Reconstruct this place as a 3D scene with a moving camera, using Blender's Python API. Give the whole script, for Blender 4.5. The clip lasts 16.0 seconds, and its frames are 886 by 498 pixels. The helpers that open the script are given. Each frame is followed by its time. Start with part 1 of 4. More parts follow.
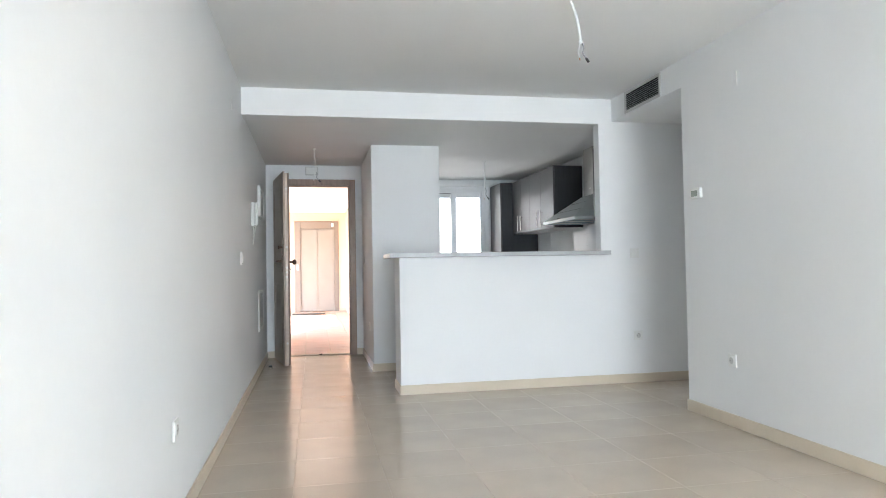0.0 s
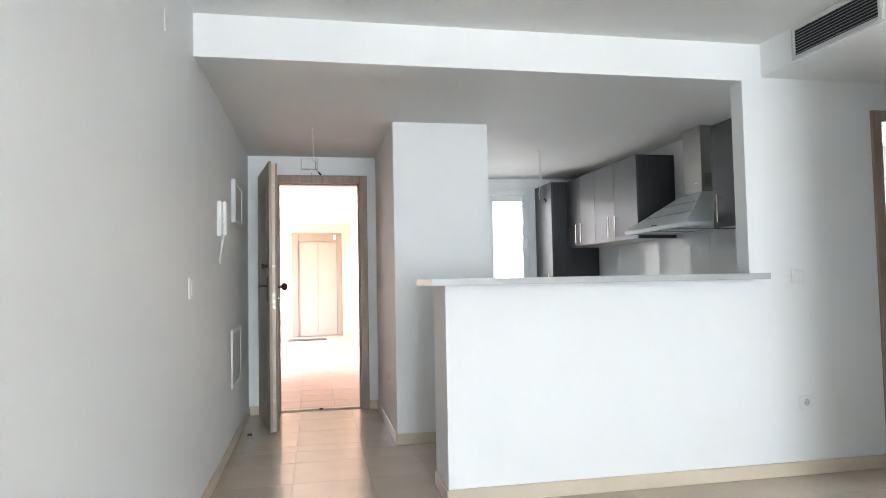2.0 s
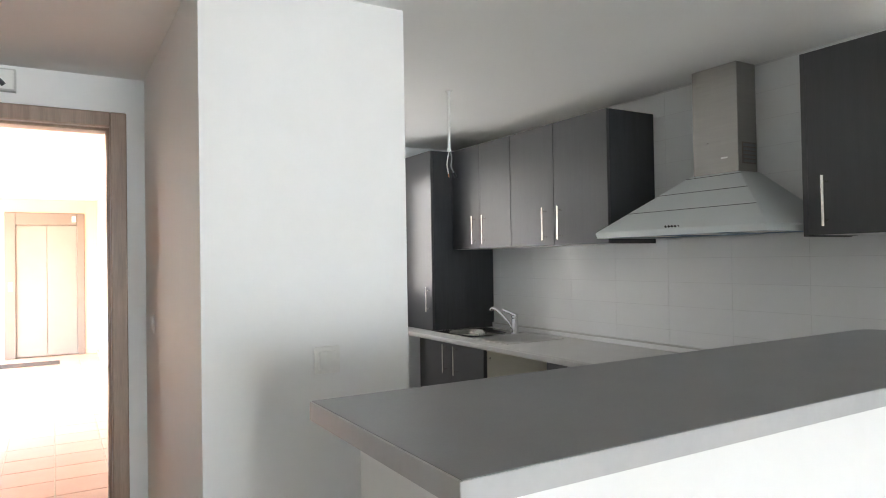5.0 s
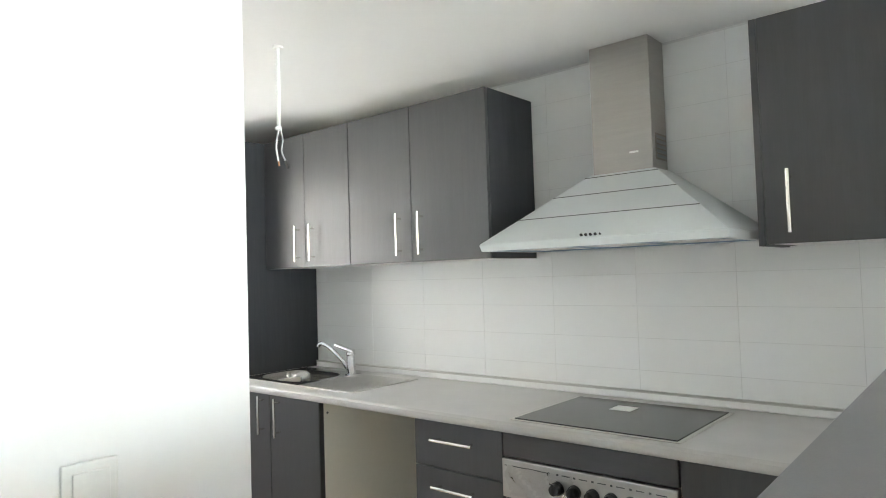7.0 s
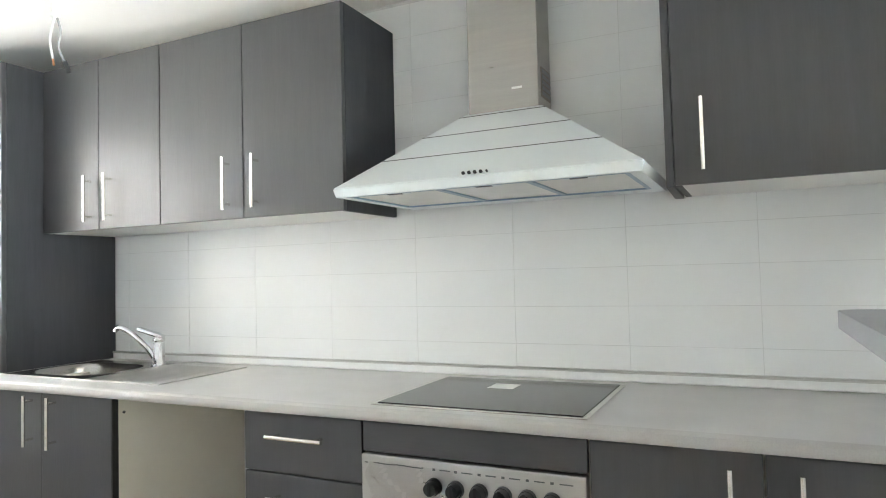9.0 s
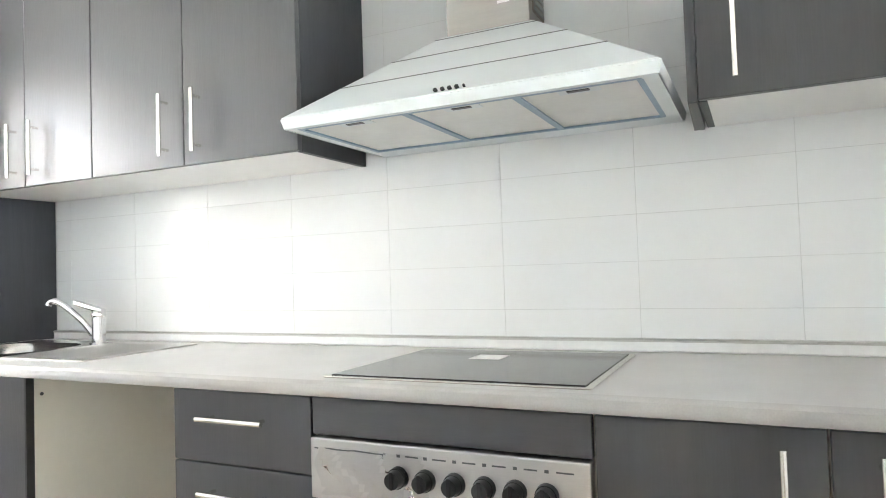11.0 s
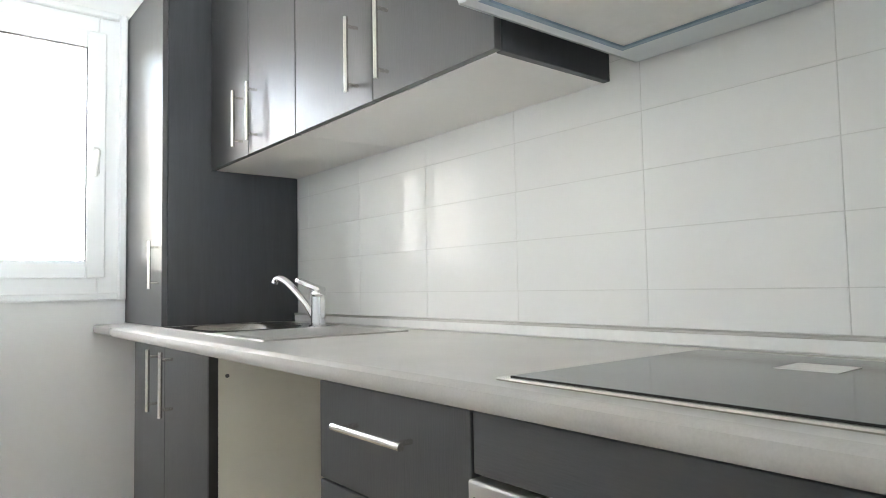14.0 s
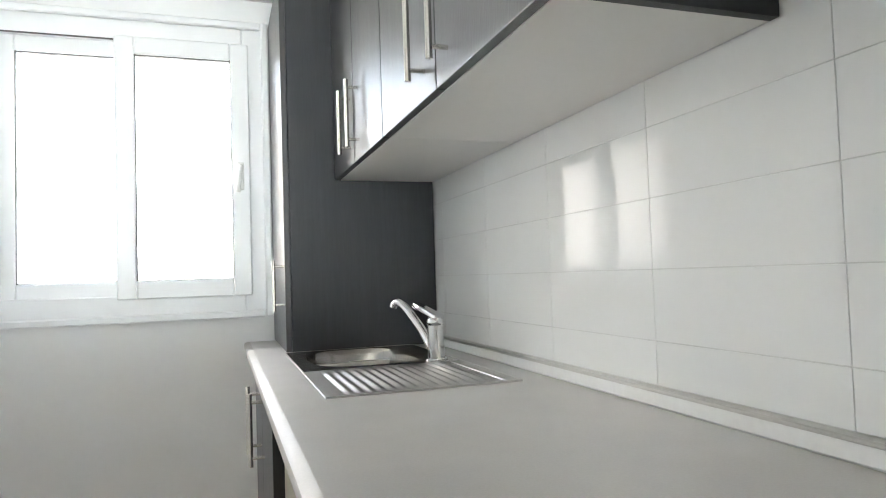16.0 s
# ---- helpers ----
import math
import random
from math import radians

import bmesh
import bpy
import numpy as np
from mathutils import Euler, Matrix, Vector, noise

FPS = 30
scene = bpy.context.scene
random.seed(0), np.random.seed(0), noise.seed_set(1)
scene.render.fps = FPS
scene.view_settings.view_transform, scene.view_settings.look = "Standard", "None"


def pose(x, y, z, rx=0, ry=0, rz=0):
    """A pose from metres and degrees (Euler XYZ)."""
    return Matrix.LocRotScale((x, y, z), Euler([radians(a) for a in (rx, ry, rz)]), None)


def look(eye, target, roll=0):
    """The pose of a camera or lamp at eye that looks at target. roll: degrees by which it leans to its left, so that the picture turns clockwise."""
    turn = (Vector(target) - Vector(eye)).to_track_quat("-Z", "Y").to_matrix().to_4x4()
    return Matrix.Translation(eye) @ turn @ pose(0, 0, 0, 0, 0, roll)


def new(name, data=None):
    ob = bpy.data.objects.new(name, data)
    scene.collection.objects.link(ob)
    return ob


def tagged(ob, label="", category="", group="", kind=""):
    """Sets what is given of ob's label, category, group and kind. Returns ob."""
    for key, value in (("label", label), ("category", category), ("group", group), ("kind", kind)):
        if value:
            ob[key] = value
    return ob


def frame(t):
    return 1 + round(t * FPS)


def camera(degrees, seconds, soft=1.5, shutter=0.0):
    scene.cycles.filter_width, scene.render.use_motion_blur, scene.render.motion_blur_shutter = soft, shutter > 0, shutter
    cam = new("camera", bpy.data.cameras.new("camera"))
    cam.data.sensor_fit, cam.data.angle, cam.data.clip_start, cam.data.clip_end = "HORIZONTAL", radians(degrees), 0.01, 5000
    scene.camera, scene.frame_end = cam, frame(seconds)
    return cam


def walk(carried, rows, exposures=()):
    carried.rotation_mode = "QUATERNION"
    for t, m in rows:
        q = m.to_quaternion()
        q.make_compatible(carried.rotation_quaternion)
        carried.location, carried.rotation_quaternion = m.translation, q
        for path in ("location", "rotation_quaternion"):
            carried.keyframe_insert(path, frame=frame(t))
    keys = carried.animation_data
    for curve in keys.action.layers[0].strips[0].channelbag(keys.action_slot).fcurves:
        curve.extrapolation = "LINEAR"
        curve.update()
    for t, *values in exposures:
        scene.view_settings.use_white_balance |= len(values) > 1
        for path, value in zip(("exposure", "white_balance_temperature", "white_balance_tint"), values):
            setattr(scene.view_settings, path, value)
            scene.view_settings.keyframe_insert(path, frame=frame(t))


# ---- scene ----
cam = camera(68.0, 16.0, soft=1.0)
PATH = [
    (0, (0.546, -5.342, 1.003), (0.933, -3.381, 1.059), -1.0),
    (0.5, (0.542, -4.848, 1.023), (0.919, -2.885, 1.091), -1.1),
    (1, (0.556, -4.357, 1.047), (0.927, -2.393, 1.124), -1.1),
    (1.5, (0.593, -3.87, 1.094), (0.961, -1.905, 1.17), -1.1),
    (2, (0.572, -3.339, 1.114), (0.957, -1.378, 1.21), -1.1),
    (2.5, (0.572, -2.845, 1.201), (1.009, -0.895, 1.278), -1.3),
    (3, (0.604, -2.363, 1.211), (1.118, -0.432, 1.293), -1.0),
    (3.5, (0.661, -1.902, 1.259), (1.264, 0.003, 1.335), -1.1),
    (4, (0.674, -1.506, 1.329), (1.416, 0.35, 1.374), -1.2),
    (6.5, (1.001, 0.022, 1.378), (2.412, 1.437, 1.471), -1.6),
    (6.9, (1.065, 0.12, 1.366), (2.569, 1.435, 1.455), -1.9),
    (7, (1.079, 0.133, 1.373), (2.598, 1.431, 1.453), -1.8),
    (7.5, (1.139, 0.29, 1.334), (2.779, 1.433, 1.411), -1.6),
    (8, (1.238, 0.381, 1.307), (2.948, 1.417, 1.375), -1.8),
    (8.5, (1.348, 0.46, 1.263), (3.106, 1.411, 1.342), -1.5),
    (9, (1.419, 0.497, 1.215), (3.222, 1.36, 1.293), -1.5),
    (11.5, (1.865, 0.615, 1.043), (3.669, 1.476, 1.107), -2.0),
    (12, (1.952, 0.64, 0.985), (3.687, 1.629, 1.097), -1.3),
    (12.3, (1.986, 0.663, 0.956), (3.678, 1.721, 1.085), -0.8),
    (12.5, (2.016, 0.678, 0.937), (3.675, 1.787, 1.068), -1.1),
    (13, (2.106, 0.748, 0.903), (3.664, 1.988, 1.091), -0.1),
    (13.5, (2.251, 0.799, 0.936), (3.643, 2.224, 1.111), -0.0),
    (14, (2.383, 0.83, 0.985), (3.629, 2.391, 1.1), -1.1),
    (14.5, (2.486, 0.888, 1.021), (3.629, 2.527, 1.109), -1.9),
    (15, (2.616, 0.945, 1.067), (3.619, 2.675, 1.108), -3.6),
    (15.5, (2.734, 0.993, 1.076), (3.571, 2.807, 1.164), -2.4),
    (16, (2.856, 1.039, 1.1), (3.497, 2.931, 1.18), -1.9),
]
walk(cam, [(t, look(eye, aim, roll)) for t, eye, aim, roll in PATH],
     exposures=[(0.0, 3.34, 6170, 10), (0.6, 3.49, 6190, 10), (1.5, 3.53, 6230, 10), (3.0, 3.66, 6400, 10), (4.2, 3.67, 6500, 11), (6.3, 4.03, 6700, 9), (6.6, 4.18, 6690, 9), (7.0, 4.68, 6620, 7),
                (7.5, 4.90, 6570, 7), (9.2, 5.10, 6560, 7), (11.3, 5.54, 6550, 9), (12.2, 5.53, 6560, 9), (13.0, 5.18, 6560, 7), (14.0, 4.84, 6590, 8), (16.0, 4.53, 6600, 8)])

# ---- light ----
world = bpy.data.worlds.new("world")
scene.world = world
world.use_nodes = True
wn = world.node_tree.nodes
sky = wn.new("ShaderNodeTexSky")
sky.sky_type = 'NISHITA'
sky.sun_disc = False
sky.sun_elevation = radians(46)
sky.sun_rotation = radians(208)
world.node_tree.links.new(sky.outputs["Color"], wn["Background"].inputs["Color"])
wn["Background"].inputs["Strength"].default_value = 0.15

sun_data = bpy.data.lights.new("sun", 'SUN')
sun_data.energy = 3.3
sun_data.angle = radians(0.5)
sun_data.color = (1.0, 0.95, 0.88)
sun = new("sun", sun_data)
sun.matrix_world = look((-4.8, -8.8, 10.4), (0, 0, 0))


def window_light(name, x, y, z, sx, sz, facing, power, color=(0.93, 0.97, 1.0)):
    """Daylight of the sky standing in a window's opening."""
    data = bpy.data.lights.new(name, 'AREA')
    data.shape, data.size, data.size_y, data.energy, data.color = 'RECTANGLE', sx, sz, power, color
    ob = new(name, data)
    ob.matrix_world = look((x, y, z), (x + facing[0], y + facing[1], z + facing[2]))
    return ob


window_light("terrace_daylight", 1.9, -9.58, 1.10, 3.0, 2.1, (0, 1, 0), 26.0, (0.85, 0.94, 1.0))
window_light("kitchen_daylight", 2.52, 4.0, 1.557, 0.95, 1.08, (0, -1, 0), 1.85, (1.0, 0.975, 0.94))
window_light("landing_daylight", -0.3, 7.9, 1.22, 5.4, 2.1, (1, 0, 0), 0.5, (1.0, 0.92, 0.83))
# added fill for the room off the corridor, in an assumed, unseen window opening
window_light("bathroom_fill", 5.66, 1.3, 1.5, 0.9, 0.9, (-1, 0, 0), 2.4)

# ---- materials ----


def material(name, color, rough=0.5, metal=0.0, dark=0.85, scale=6.0, stretch=(1, 1, 1), fine=60.0,
             fine_amount=0.06, bump=0.0, bump_scale=120.0, rough_var=0.0, piece_var=0.0, coat=0.0, ior=None):
    """Procedural surface: broad tone variation, fine grain, relief and uneven gloss."""
    m = bpy.data.materials.new(name)
    m.use_nodes = True
    n, l = m.node_tree.nodes, m.node_tree.links
    p = n["Principled BSDF"]
    co = n.new("ShaderNodeTexCoord")
    mp = n.new("ShaderNodeMapping")
    mp.inputs["Scale"].default_value = stretch
    l.new(co.outputs["Object"], mp.inputs["Vector"])
    big = n.new("ShaderNodeTexNoise")
    big.inputs["Scale"].default_value, big.inputs["Detail"].default_value = scale, 4.0
    small = n.new("ShaderNodeTexNoise")
    small.inputs["Scale"].default_value, small.inputs["Detail"].default_value = fine, 3.0
    l.new(mp.outputs["Vector"], big.inputs["Vector"])
    l.new(mp.outputs["Vector"], small.inputs["Vector"])
    ramp = n.new("ShaderNodeValToRGB")
    ramp.color_ramp.elements[0].position, ramp.color_ramp.elements[1].position = 0.3, 0.7
    ramp.color_ramp.elements[0].color = (*[c * dark for c in color], 1)
    ramp.color_ramp.elements[1].color = (*color, 1)
    l.new(big.outputs["Fac"], ramp.inputs["Fac"])
    mul = n.new("ShaderNodeMath")
    mul.operation = 'MULTIPLY_ADD'
    mul.inputs[1].default_value, mul.inputs[2].default_value = 2 * fine_amount, 1 - fine_amount
    l.new(small.outputs["Fac"], mul.inputs[0])
    value = mul.outputs[0]
    if piece_var:
        info = n.new("ShaderNodeObjectInfo")
        pv = n.new("ShaderNodeMath")
        pv.operation = 'MULTIPLY_ADD'
        pv.inputs[1].default_value, pv.inputs[2].default_value = 2 * piece_var, 1 - piece_var
        l.new(info.outputs["Random"], pv.inputs[0])
        both = n.new("ShaderNodeMath")
        both.operation = 'MULTIPLY'
        l.new(value, both.inputs[0])
        l.new(pv.outputs[0], both.inputs[1])
        value = both.outputs[0]
    hsv = n.new("ShaderNodeHueSaturation")
    l.new(ramp.outputs["Color"], hsv.inputs["Color"])
    l.new(value, hsv.inputs["Value"])
    l.new(hsv.outputs["Color"], p.inputs["Base Color"])
    p.inputs["Metallic"].default_value = metal
    p.inputs["Roughness"].default_value = rough
    p.inputs["Coat Weight"].default_value = coat
    if ior:
        p.inputs["IOR"].default_value = ior
    if rough_var:
        rr = n.new("ShaderNodeMath")
        rr.operation = 'MULTIPLY_ADD'
        rr.inputs[1].default_value, rr.inputs[2].default_value = 2 * rough_var, rough - rough_var
        l.new(big.outputs["Fac"], rr.inputs[0])
        l.new(rr.outputs[0], p.inputs["Roughness"])
    if bump:
        bn = n.new("ShaderNodeTexNoise")
        bn.inputs["Scale"].default_value, bn.inputs["Detail"].default_value = bump_scale, 5.0
        l.new(mp.outputs["Vector"], bn.inputs["Vector"])
        b = n.new("ShaderNodeBump")
        b.inputs["Strength"].default_value, b.inputs["Distance"].default_value = bump, 0.002
        l.new(bn.outputs["Fac"], b.inputs["Height"])
        l.new(b.outputs["Normal"], p.inputs["Normal"])
    return m


PAINT = material("wall_paint", (0.83, 0.835, 0.835), 0.62, dark=0.965, scale=1.3, fine=35, fine_amount=0.012, bump=0.25, bump_scale=55)
CEIL = material("ceiling_paint", (0.83, 0.83, 0.82), 0.75, dark=0.965, scale=1.1, fine=40, fine_amount=0.012, bump=0.2, bump_scale=50)
FLOOR_TILE = material("beige_porcelain", (0.60, 0.51, 0.41), 0.24, dark=0.93, scale=3.0, fine=90, fine_amount=0.035, bump=0.05, bump_scale=20, rough_var=0.06, piece_var=0.025)
GROUT = material("grout", (0.64, 0.56, 0.45), 0.8, scale=20)
SKIRT = material("skirting_tile", (0.66, 0.57, 0.45), 0.3, dark=0.94, scale=5, fine_amount=0.03)
WENGE = material("wenge_laminate", (0.052, 0.052, 0.055), 0.4, ior=1.62, dark=0.86, scale=5.0, stretch=(9, 9, 0.55), fine=30, fine_amount=0.13, bump=0.22, bump_scale=40, rough_var=0.05)
WENGE_H = material("wenge_laminate_level", (0.052, 0.052, 0.055), 0.4, ior=1.62, dark=0.86, scale=5.0, stretch=(9, 0.9, 9), fine=30, fine_amount=0.13, bump=0.22, bump_scale=40, rough_var=0.05)
# same wenge for the sides, their weaker light put into a darker, duller tone
WENGE_SIDE = material("wenge_shaded_side", (0.047, 0.049, 0.055), 0.48, ior=1.42, dark=0.82, scale=5.0, stretch=(9, 9, 0.55), fine=30, fine_amount=0.15, bump=0.2, bump_scale=40)
WENGE_EDGE = material("wenge_edge_band", (0.028, 0.026, 0.028), 0.4, dark=0.8, scale=9, stretch=(5, 5, 0.6), fine_amount=0.15)
CREAM = material("cream_melamine", (0.775, 0.755, 0.67), 0.45, dark=0.96, scale=3, fine_amount=0.02)
UNDER = material("off_white_melamine", (0.78, 0.765, 0.735), 0.35, dark=0.97, scale=3, fine_amount=0.015)
WORKTOP = material("grey_laminate_worktop", (0.50, 0.485, 0.465), 0.34, dark=0.93, scale=9, fine=260, fine_amount=0.09, bump=0.05, bump_scale=300)
WORK_EDGE = material("worktop_rounded_edge", (0.50, 0.485, 0.465), 0.55, ior=1.33, dark=0.93, scale=9, fine=260, fine_amount=0.09)
BARTOP = material("grey_laminate_bar", (0.245, 0.245, 0.25), 0.36, dark=0.93, scale=8, fine=240, fine_amount=0.08, bump=0.05, bump_scale=300)
BAR_EDGE = material("bar_edge_strip", (0.44, 0.445, 0.455), 0.35, dark=0.95)
EDGE = material("pale_edge_strip", (0.60, 0.595, 0.585), 0.5, ior=1.38, dark=0.95)
UPSTAND = material("pale_upstand", (0.80, 0.80, 0.79), 0.3, dark=0.96)
STEEL = material("brushed_steel", (0.60, 0.585, 0.56), 0.3, 1.0, dark=0.93, scale=4, stretch=(1, 1, 16), fine=60, fine_amount=0.06, bump=0.05, bump_scale=90, rough_var=0.05)
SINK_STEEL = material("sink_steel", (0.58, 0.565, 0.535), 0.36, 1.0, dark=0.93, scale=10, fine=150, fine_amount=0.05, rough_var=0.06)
# smoother sink steel, its colour darkened for the bowl's shade and dark reflections
BOWL_STEEL = material("polished_shaded_bowl", (0.42, 0.405, 0.38), 0.22, 1.0, dark=0.9, scale=10, fine=150, fine_amount=0.05, rough_var=0.04)
NICKEL = material("brushed_nickel", (0.74, 0.715, 0.67), 0.27, 1.0, dark=0.95, scale=14, fine=200, fine_amount=0.03)
CHIMNEY_STEEL = material("chimney_steel", (0.43, 0.415, 0.39), 0.3, 1.0, dark=0.93, scale=4, stretch=(1, 1, 16), fine=60, fine_amount=0.06, bump=0.05, bump_scale=90, rough_var=0.05)
CHROME = material("chrome", (0.80, 0.80, 0.81), 0.08, 1.0, dark=0.97)
HOOD_FILM = material("film_covered_steel", (0.70, 0.735, 0.735), 0.3, 0.15, dark=0.96, scale=5, fine_amount=0.02, bump=0.08, bump_scale=14)
SEAM = material("dark_seam", (0.10, 0.105, 0.105), 0.6)
FILTER = material("filter_in_film", (0.78, 0.77, 0.735), 0.5, 0.0, dark=0.94, scale=12, fine_amount=0.04, bump=0.2, bump_scale=22)
BLUE_TAPE = material("blue_protective_film", (0.27, 0.37, 0.47), 0.35, 0.3, dark=0.88, scale=12)
BLACK = material("black_plastic", (0.018, 0.019, 0.02), 0.32, dark=0.8, scale=20)
HOB_GLASS = material("black_ceramic_glass", (0.028, 0.028, 0.028), 0.12, ior=1.45, dark=0.85, scale=12, fine=300, fine_amount=0.1, rough_var=0.04)
WHITE_PLASTIC = material("white_plastic", (0.80, 0.80, 0.78), 0.32, dark=0.98)
GREY_PLASTIC = material("grey_plastic", (0.30, 0.31, 0.31), 0.4)
PVC = material("white_pvc", (0.82, 0.83, 0.84), 0.3, dark=0.98, scale=3, fine_amount=0.01)
RUBBER = material("gasket", (0.10, 0.10, 0.10), 0.7)
TILE = material("white_glazed_tile", (0.79, 0.795, 0.785), 0.012, ior=1.165, dark=0.985, scale=4, fine_amount=0.006, piece_var=0.006)
TILE_GROUT = material("tile_grout", (0.70, 0.70, 0.685), 0.55)
DOOR_WOOD = material("door_wood", (0.37, 0.265, 0.205), 0.42, dark=0.75, scale=4, stretch=(10, 10, 0.7), fine=26, fine_amount=0.18, bump=0.1, bump_scale=40)
LEAF_IN = material("door_leaf_wood", (0.40, 0.315, 0.25), 0.4, dark=0.78, scale=4, stretch=(10, 10, 0.7), fine=26, fine_amount=0.16, bump=0.1, bump_scale=40)
DOOR_EDGE = material("armoured_door_edge", (0.60, 0.49, 0.39), 0.38, 0.1, dark=0.82, scale=6, fine_amount=0.1)
BRONZE = material("dark_bronze", (0.09, 0.055, 0.04), 0.28, 0.9, dark=0.8, scale=15)
LAND_TILE = material("terracotta_tile", (0.64, 0.43, 0.33), 0.4, dark=0.9, scale=4, fine_amount=0.05, piece_var=0.05, bump=0.05, bump_scale=30)
LAND_PAINT = material("cream_landing_paint", (0.72, 0.52, 0.38), 0.7, dark=0.96, scale=1.5, bump=0.2, bump_scale=50)
LIFT = material("lift_steel_paint", (0.28, 0.245, 0.21), 0.42, 0.2, dark=0.93, scale=3, fine_amount=0.04)
LIFT_DARK = material("lift_frame", (0.22, 0.18, 0.15), 0.45, 0.2, dark=0.92, scale=3)
BRICK = material("brown_block", (0.30, 0.17, 0.11), 0.7, dark=0.8, scale=12, bump=0.3, bump_scale=60, piece_var=0.08)
MAT = material("door_mat", (0.10, 0.085, 0.07), 0.95, dark=0.7, scale=30, bump=0.6, bump_scale=200)
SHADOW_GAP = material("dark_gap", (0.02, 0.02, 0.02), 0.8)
FACADE = material("facade_render", (0.66, 0.56, 0.44), 0.85, dark=0.92, scale=0.8, bump=0.3, bump_scale=20)
ROOF = material("roof_tile", (0.38, 0.20, 0.13), 0.8, dark=0.8, scale=3)
EARTH = material("dry_ground", (0.36, 0.31, 0.24), 0.95, dark=0.75, scale=0.4, fine=6, fine_amount=0.15, bump=0.4, bump_scale=8)
DISPLAY = material("grey_display", (0.30, 0.34, 0.30), 0.25)
COPPER = material("copper_end", (0.55, 0.25, 0.12), 0.35, 0.9)
PAPER = material("white_paper_sticker", (0.82, 0.82, 0.80), 0.6)

GLASS = bpy.data.materials.new("clear_glass")
GLASS.use_nodes = True
_g = GLASS.node_tree.nodes["Principled BSDF"]
_g.inputs["Transmission Weight"].default_value = 1.0
_g.inputs["Roughness"].default_value = 0.0
_g.inputs["IOR"].default_value = 1.45
FILM = bpy.data.materials.new("clear_plastic_film")
FILM.use_nodes = True
_f = FILM.node_tree.nodes["Principled BSDF"]
_f.inputs["Transmission Weight"].default_value = 1.0
_f.inputs["Roughness"].default_value = 0.12
_f.inputs["IOR"].default_value = 1.2

# ---- mesh helpers ----


def box(bm, x0, y0, z0, x1, y1, z1, bevel=0.0, segments=1):
    """A box, with its edges rounded by bevel."""
    r = bmesh.ops.create_cube(bm, size=1.0)
    vs = r["verts"]
    for v in vs:
        v.co = Vector((x0 + (v.co.x + 0.5) * (x1 - x0), y0 + (v.co.y + 0.5) * (y1 - y0), z0 + (v.co.z + 0.5) * (z1 - z0)))
    if bevel:
        es = {e for v in vs for e in v.link_edges}
        bmesh.ops.bevel(bm, geom=list(es), offset=bevel, segments=segments, affect='EDGES', profile=0.5)
    return bm


def rod(bm, a, b, r, sides=14, r2=None, caps=True):
    """A round bar from a to b."""
    a, b = Vector(a), Vector(b)
    d = b - a
    m = Matrix.Translation((a + b) / 2) @ d.to_track_quat('Z', 'Y').to_matrix().to_4x4()
    bmesh.ops.create_cone(bm, cap_ends=caps, segments=sides, radius1=r, radius2=r if r2 is None else r2, depth=d.length, matrix=m)
    return bm


def ball(bm, c, r, squash=(1, 1, 1), sub=2):
    bmesh.ops.create_icosphere(bm, subdivisions=sub, radius=r, matrix=Matrix.Translation(c) @ Matrix.Diagonal((*squash, 1)))
    return bm


def tube(bm, points, r, sides=8):
    """A bent wire or pipe through points, smoothed."""
    pts = [Vector(p) for p in points]
    fine = []
    for i in range(len(pts) - 1):
        p0, p1, p2, p3 = pts[max(i - 1, 0)], pts[i], pts[i + 1], pts[min(i + 2, len(pts) - 1)]
        for k in range(6):
            s = k / 6
            fine.append(0.5 * ((2 * p1) + (p2 - p0) * s + (2 * p0 - 5 * p1 + 4 * p2 - p3) * s * s + (3 * p1 - p0 - 3 * p2 + p3) * s ** 3))
    fine.append(pts[-1])
    rings = []
    for i, p in enumerate(fine):
        d = (fine[min(i + 1, len(fine) - 1)] - fine[max(i - 1, 0)]).normalized()
        side = d.cross(Vector((0.31, 0.87, 0.38))).normalized()
        up = d.cross(side)
        rings.append([bm.verts.new(p + (side * math.cos(2 * math.pi * j / sides) + up * math.sin(2 * math.pi * j / sides)) * r) for j in range(sides)])
    for a, b in zip(rings, rings[1:]):
        for j in range(sides):
            bm.faces.new((a[j], a[(j + 1) % sides], b[(j + 1) % sides], b[j]))
    bm.faces.new(rings[0][::-1])
    bm.faces.new(rings[-1])
    return bm


def prism(bm, outline, z0, z1):
    """An upright slab over a plan outline."""
    lo = [bm.verts.new((x, y, z0)) for x, y in outline]
    hi = [bm.verts.new((x, y, z1)) for x, y in outline]
    n = len(outline)
    for i in range(n):
        bm.faces.new((lo[i], lo[(i + 1) % n], hi[(i + 1) % n], hi[i]))
    bm.faces.new(lo[::-1])
    bm.faces.new(hi)
    return bm


def mesh_of(name, bm, mat, smooth=False):
    bmesh.ops.recalc_face_normals(bm, faces=bm.faces[:])
    me = bpy.data.meshes.new(name)
    bm.to_mesh(me)
    bm.free()
    me.materials.append(mat)
    if smooth:
        for f in me.polygons:
            f.use_smooth = True
        me.set_sharp_from_angle(angle=radians(35))
    return me


def thing(name, at, label, category, group=""):
    """An empty at a thing's base, which carries its parts."""
    ob = new(name)
    ob.empty_display_size = 0.05
    ob.location = at
    return tagged(ob, label, category, group)


def part(name, bm, mat, parent, label="", smooth=False):
    ob = new(name, mesh_of(name, bm, mat, smooth))
    ob.parent = parent
    if parent.type == 'EMPTY':
        ob.matrix_parent_inverse = Matrix.Translation(-parent.location)
    return tagged(ob, label)


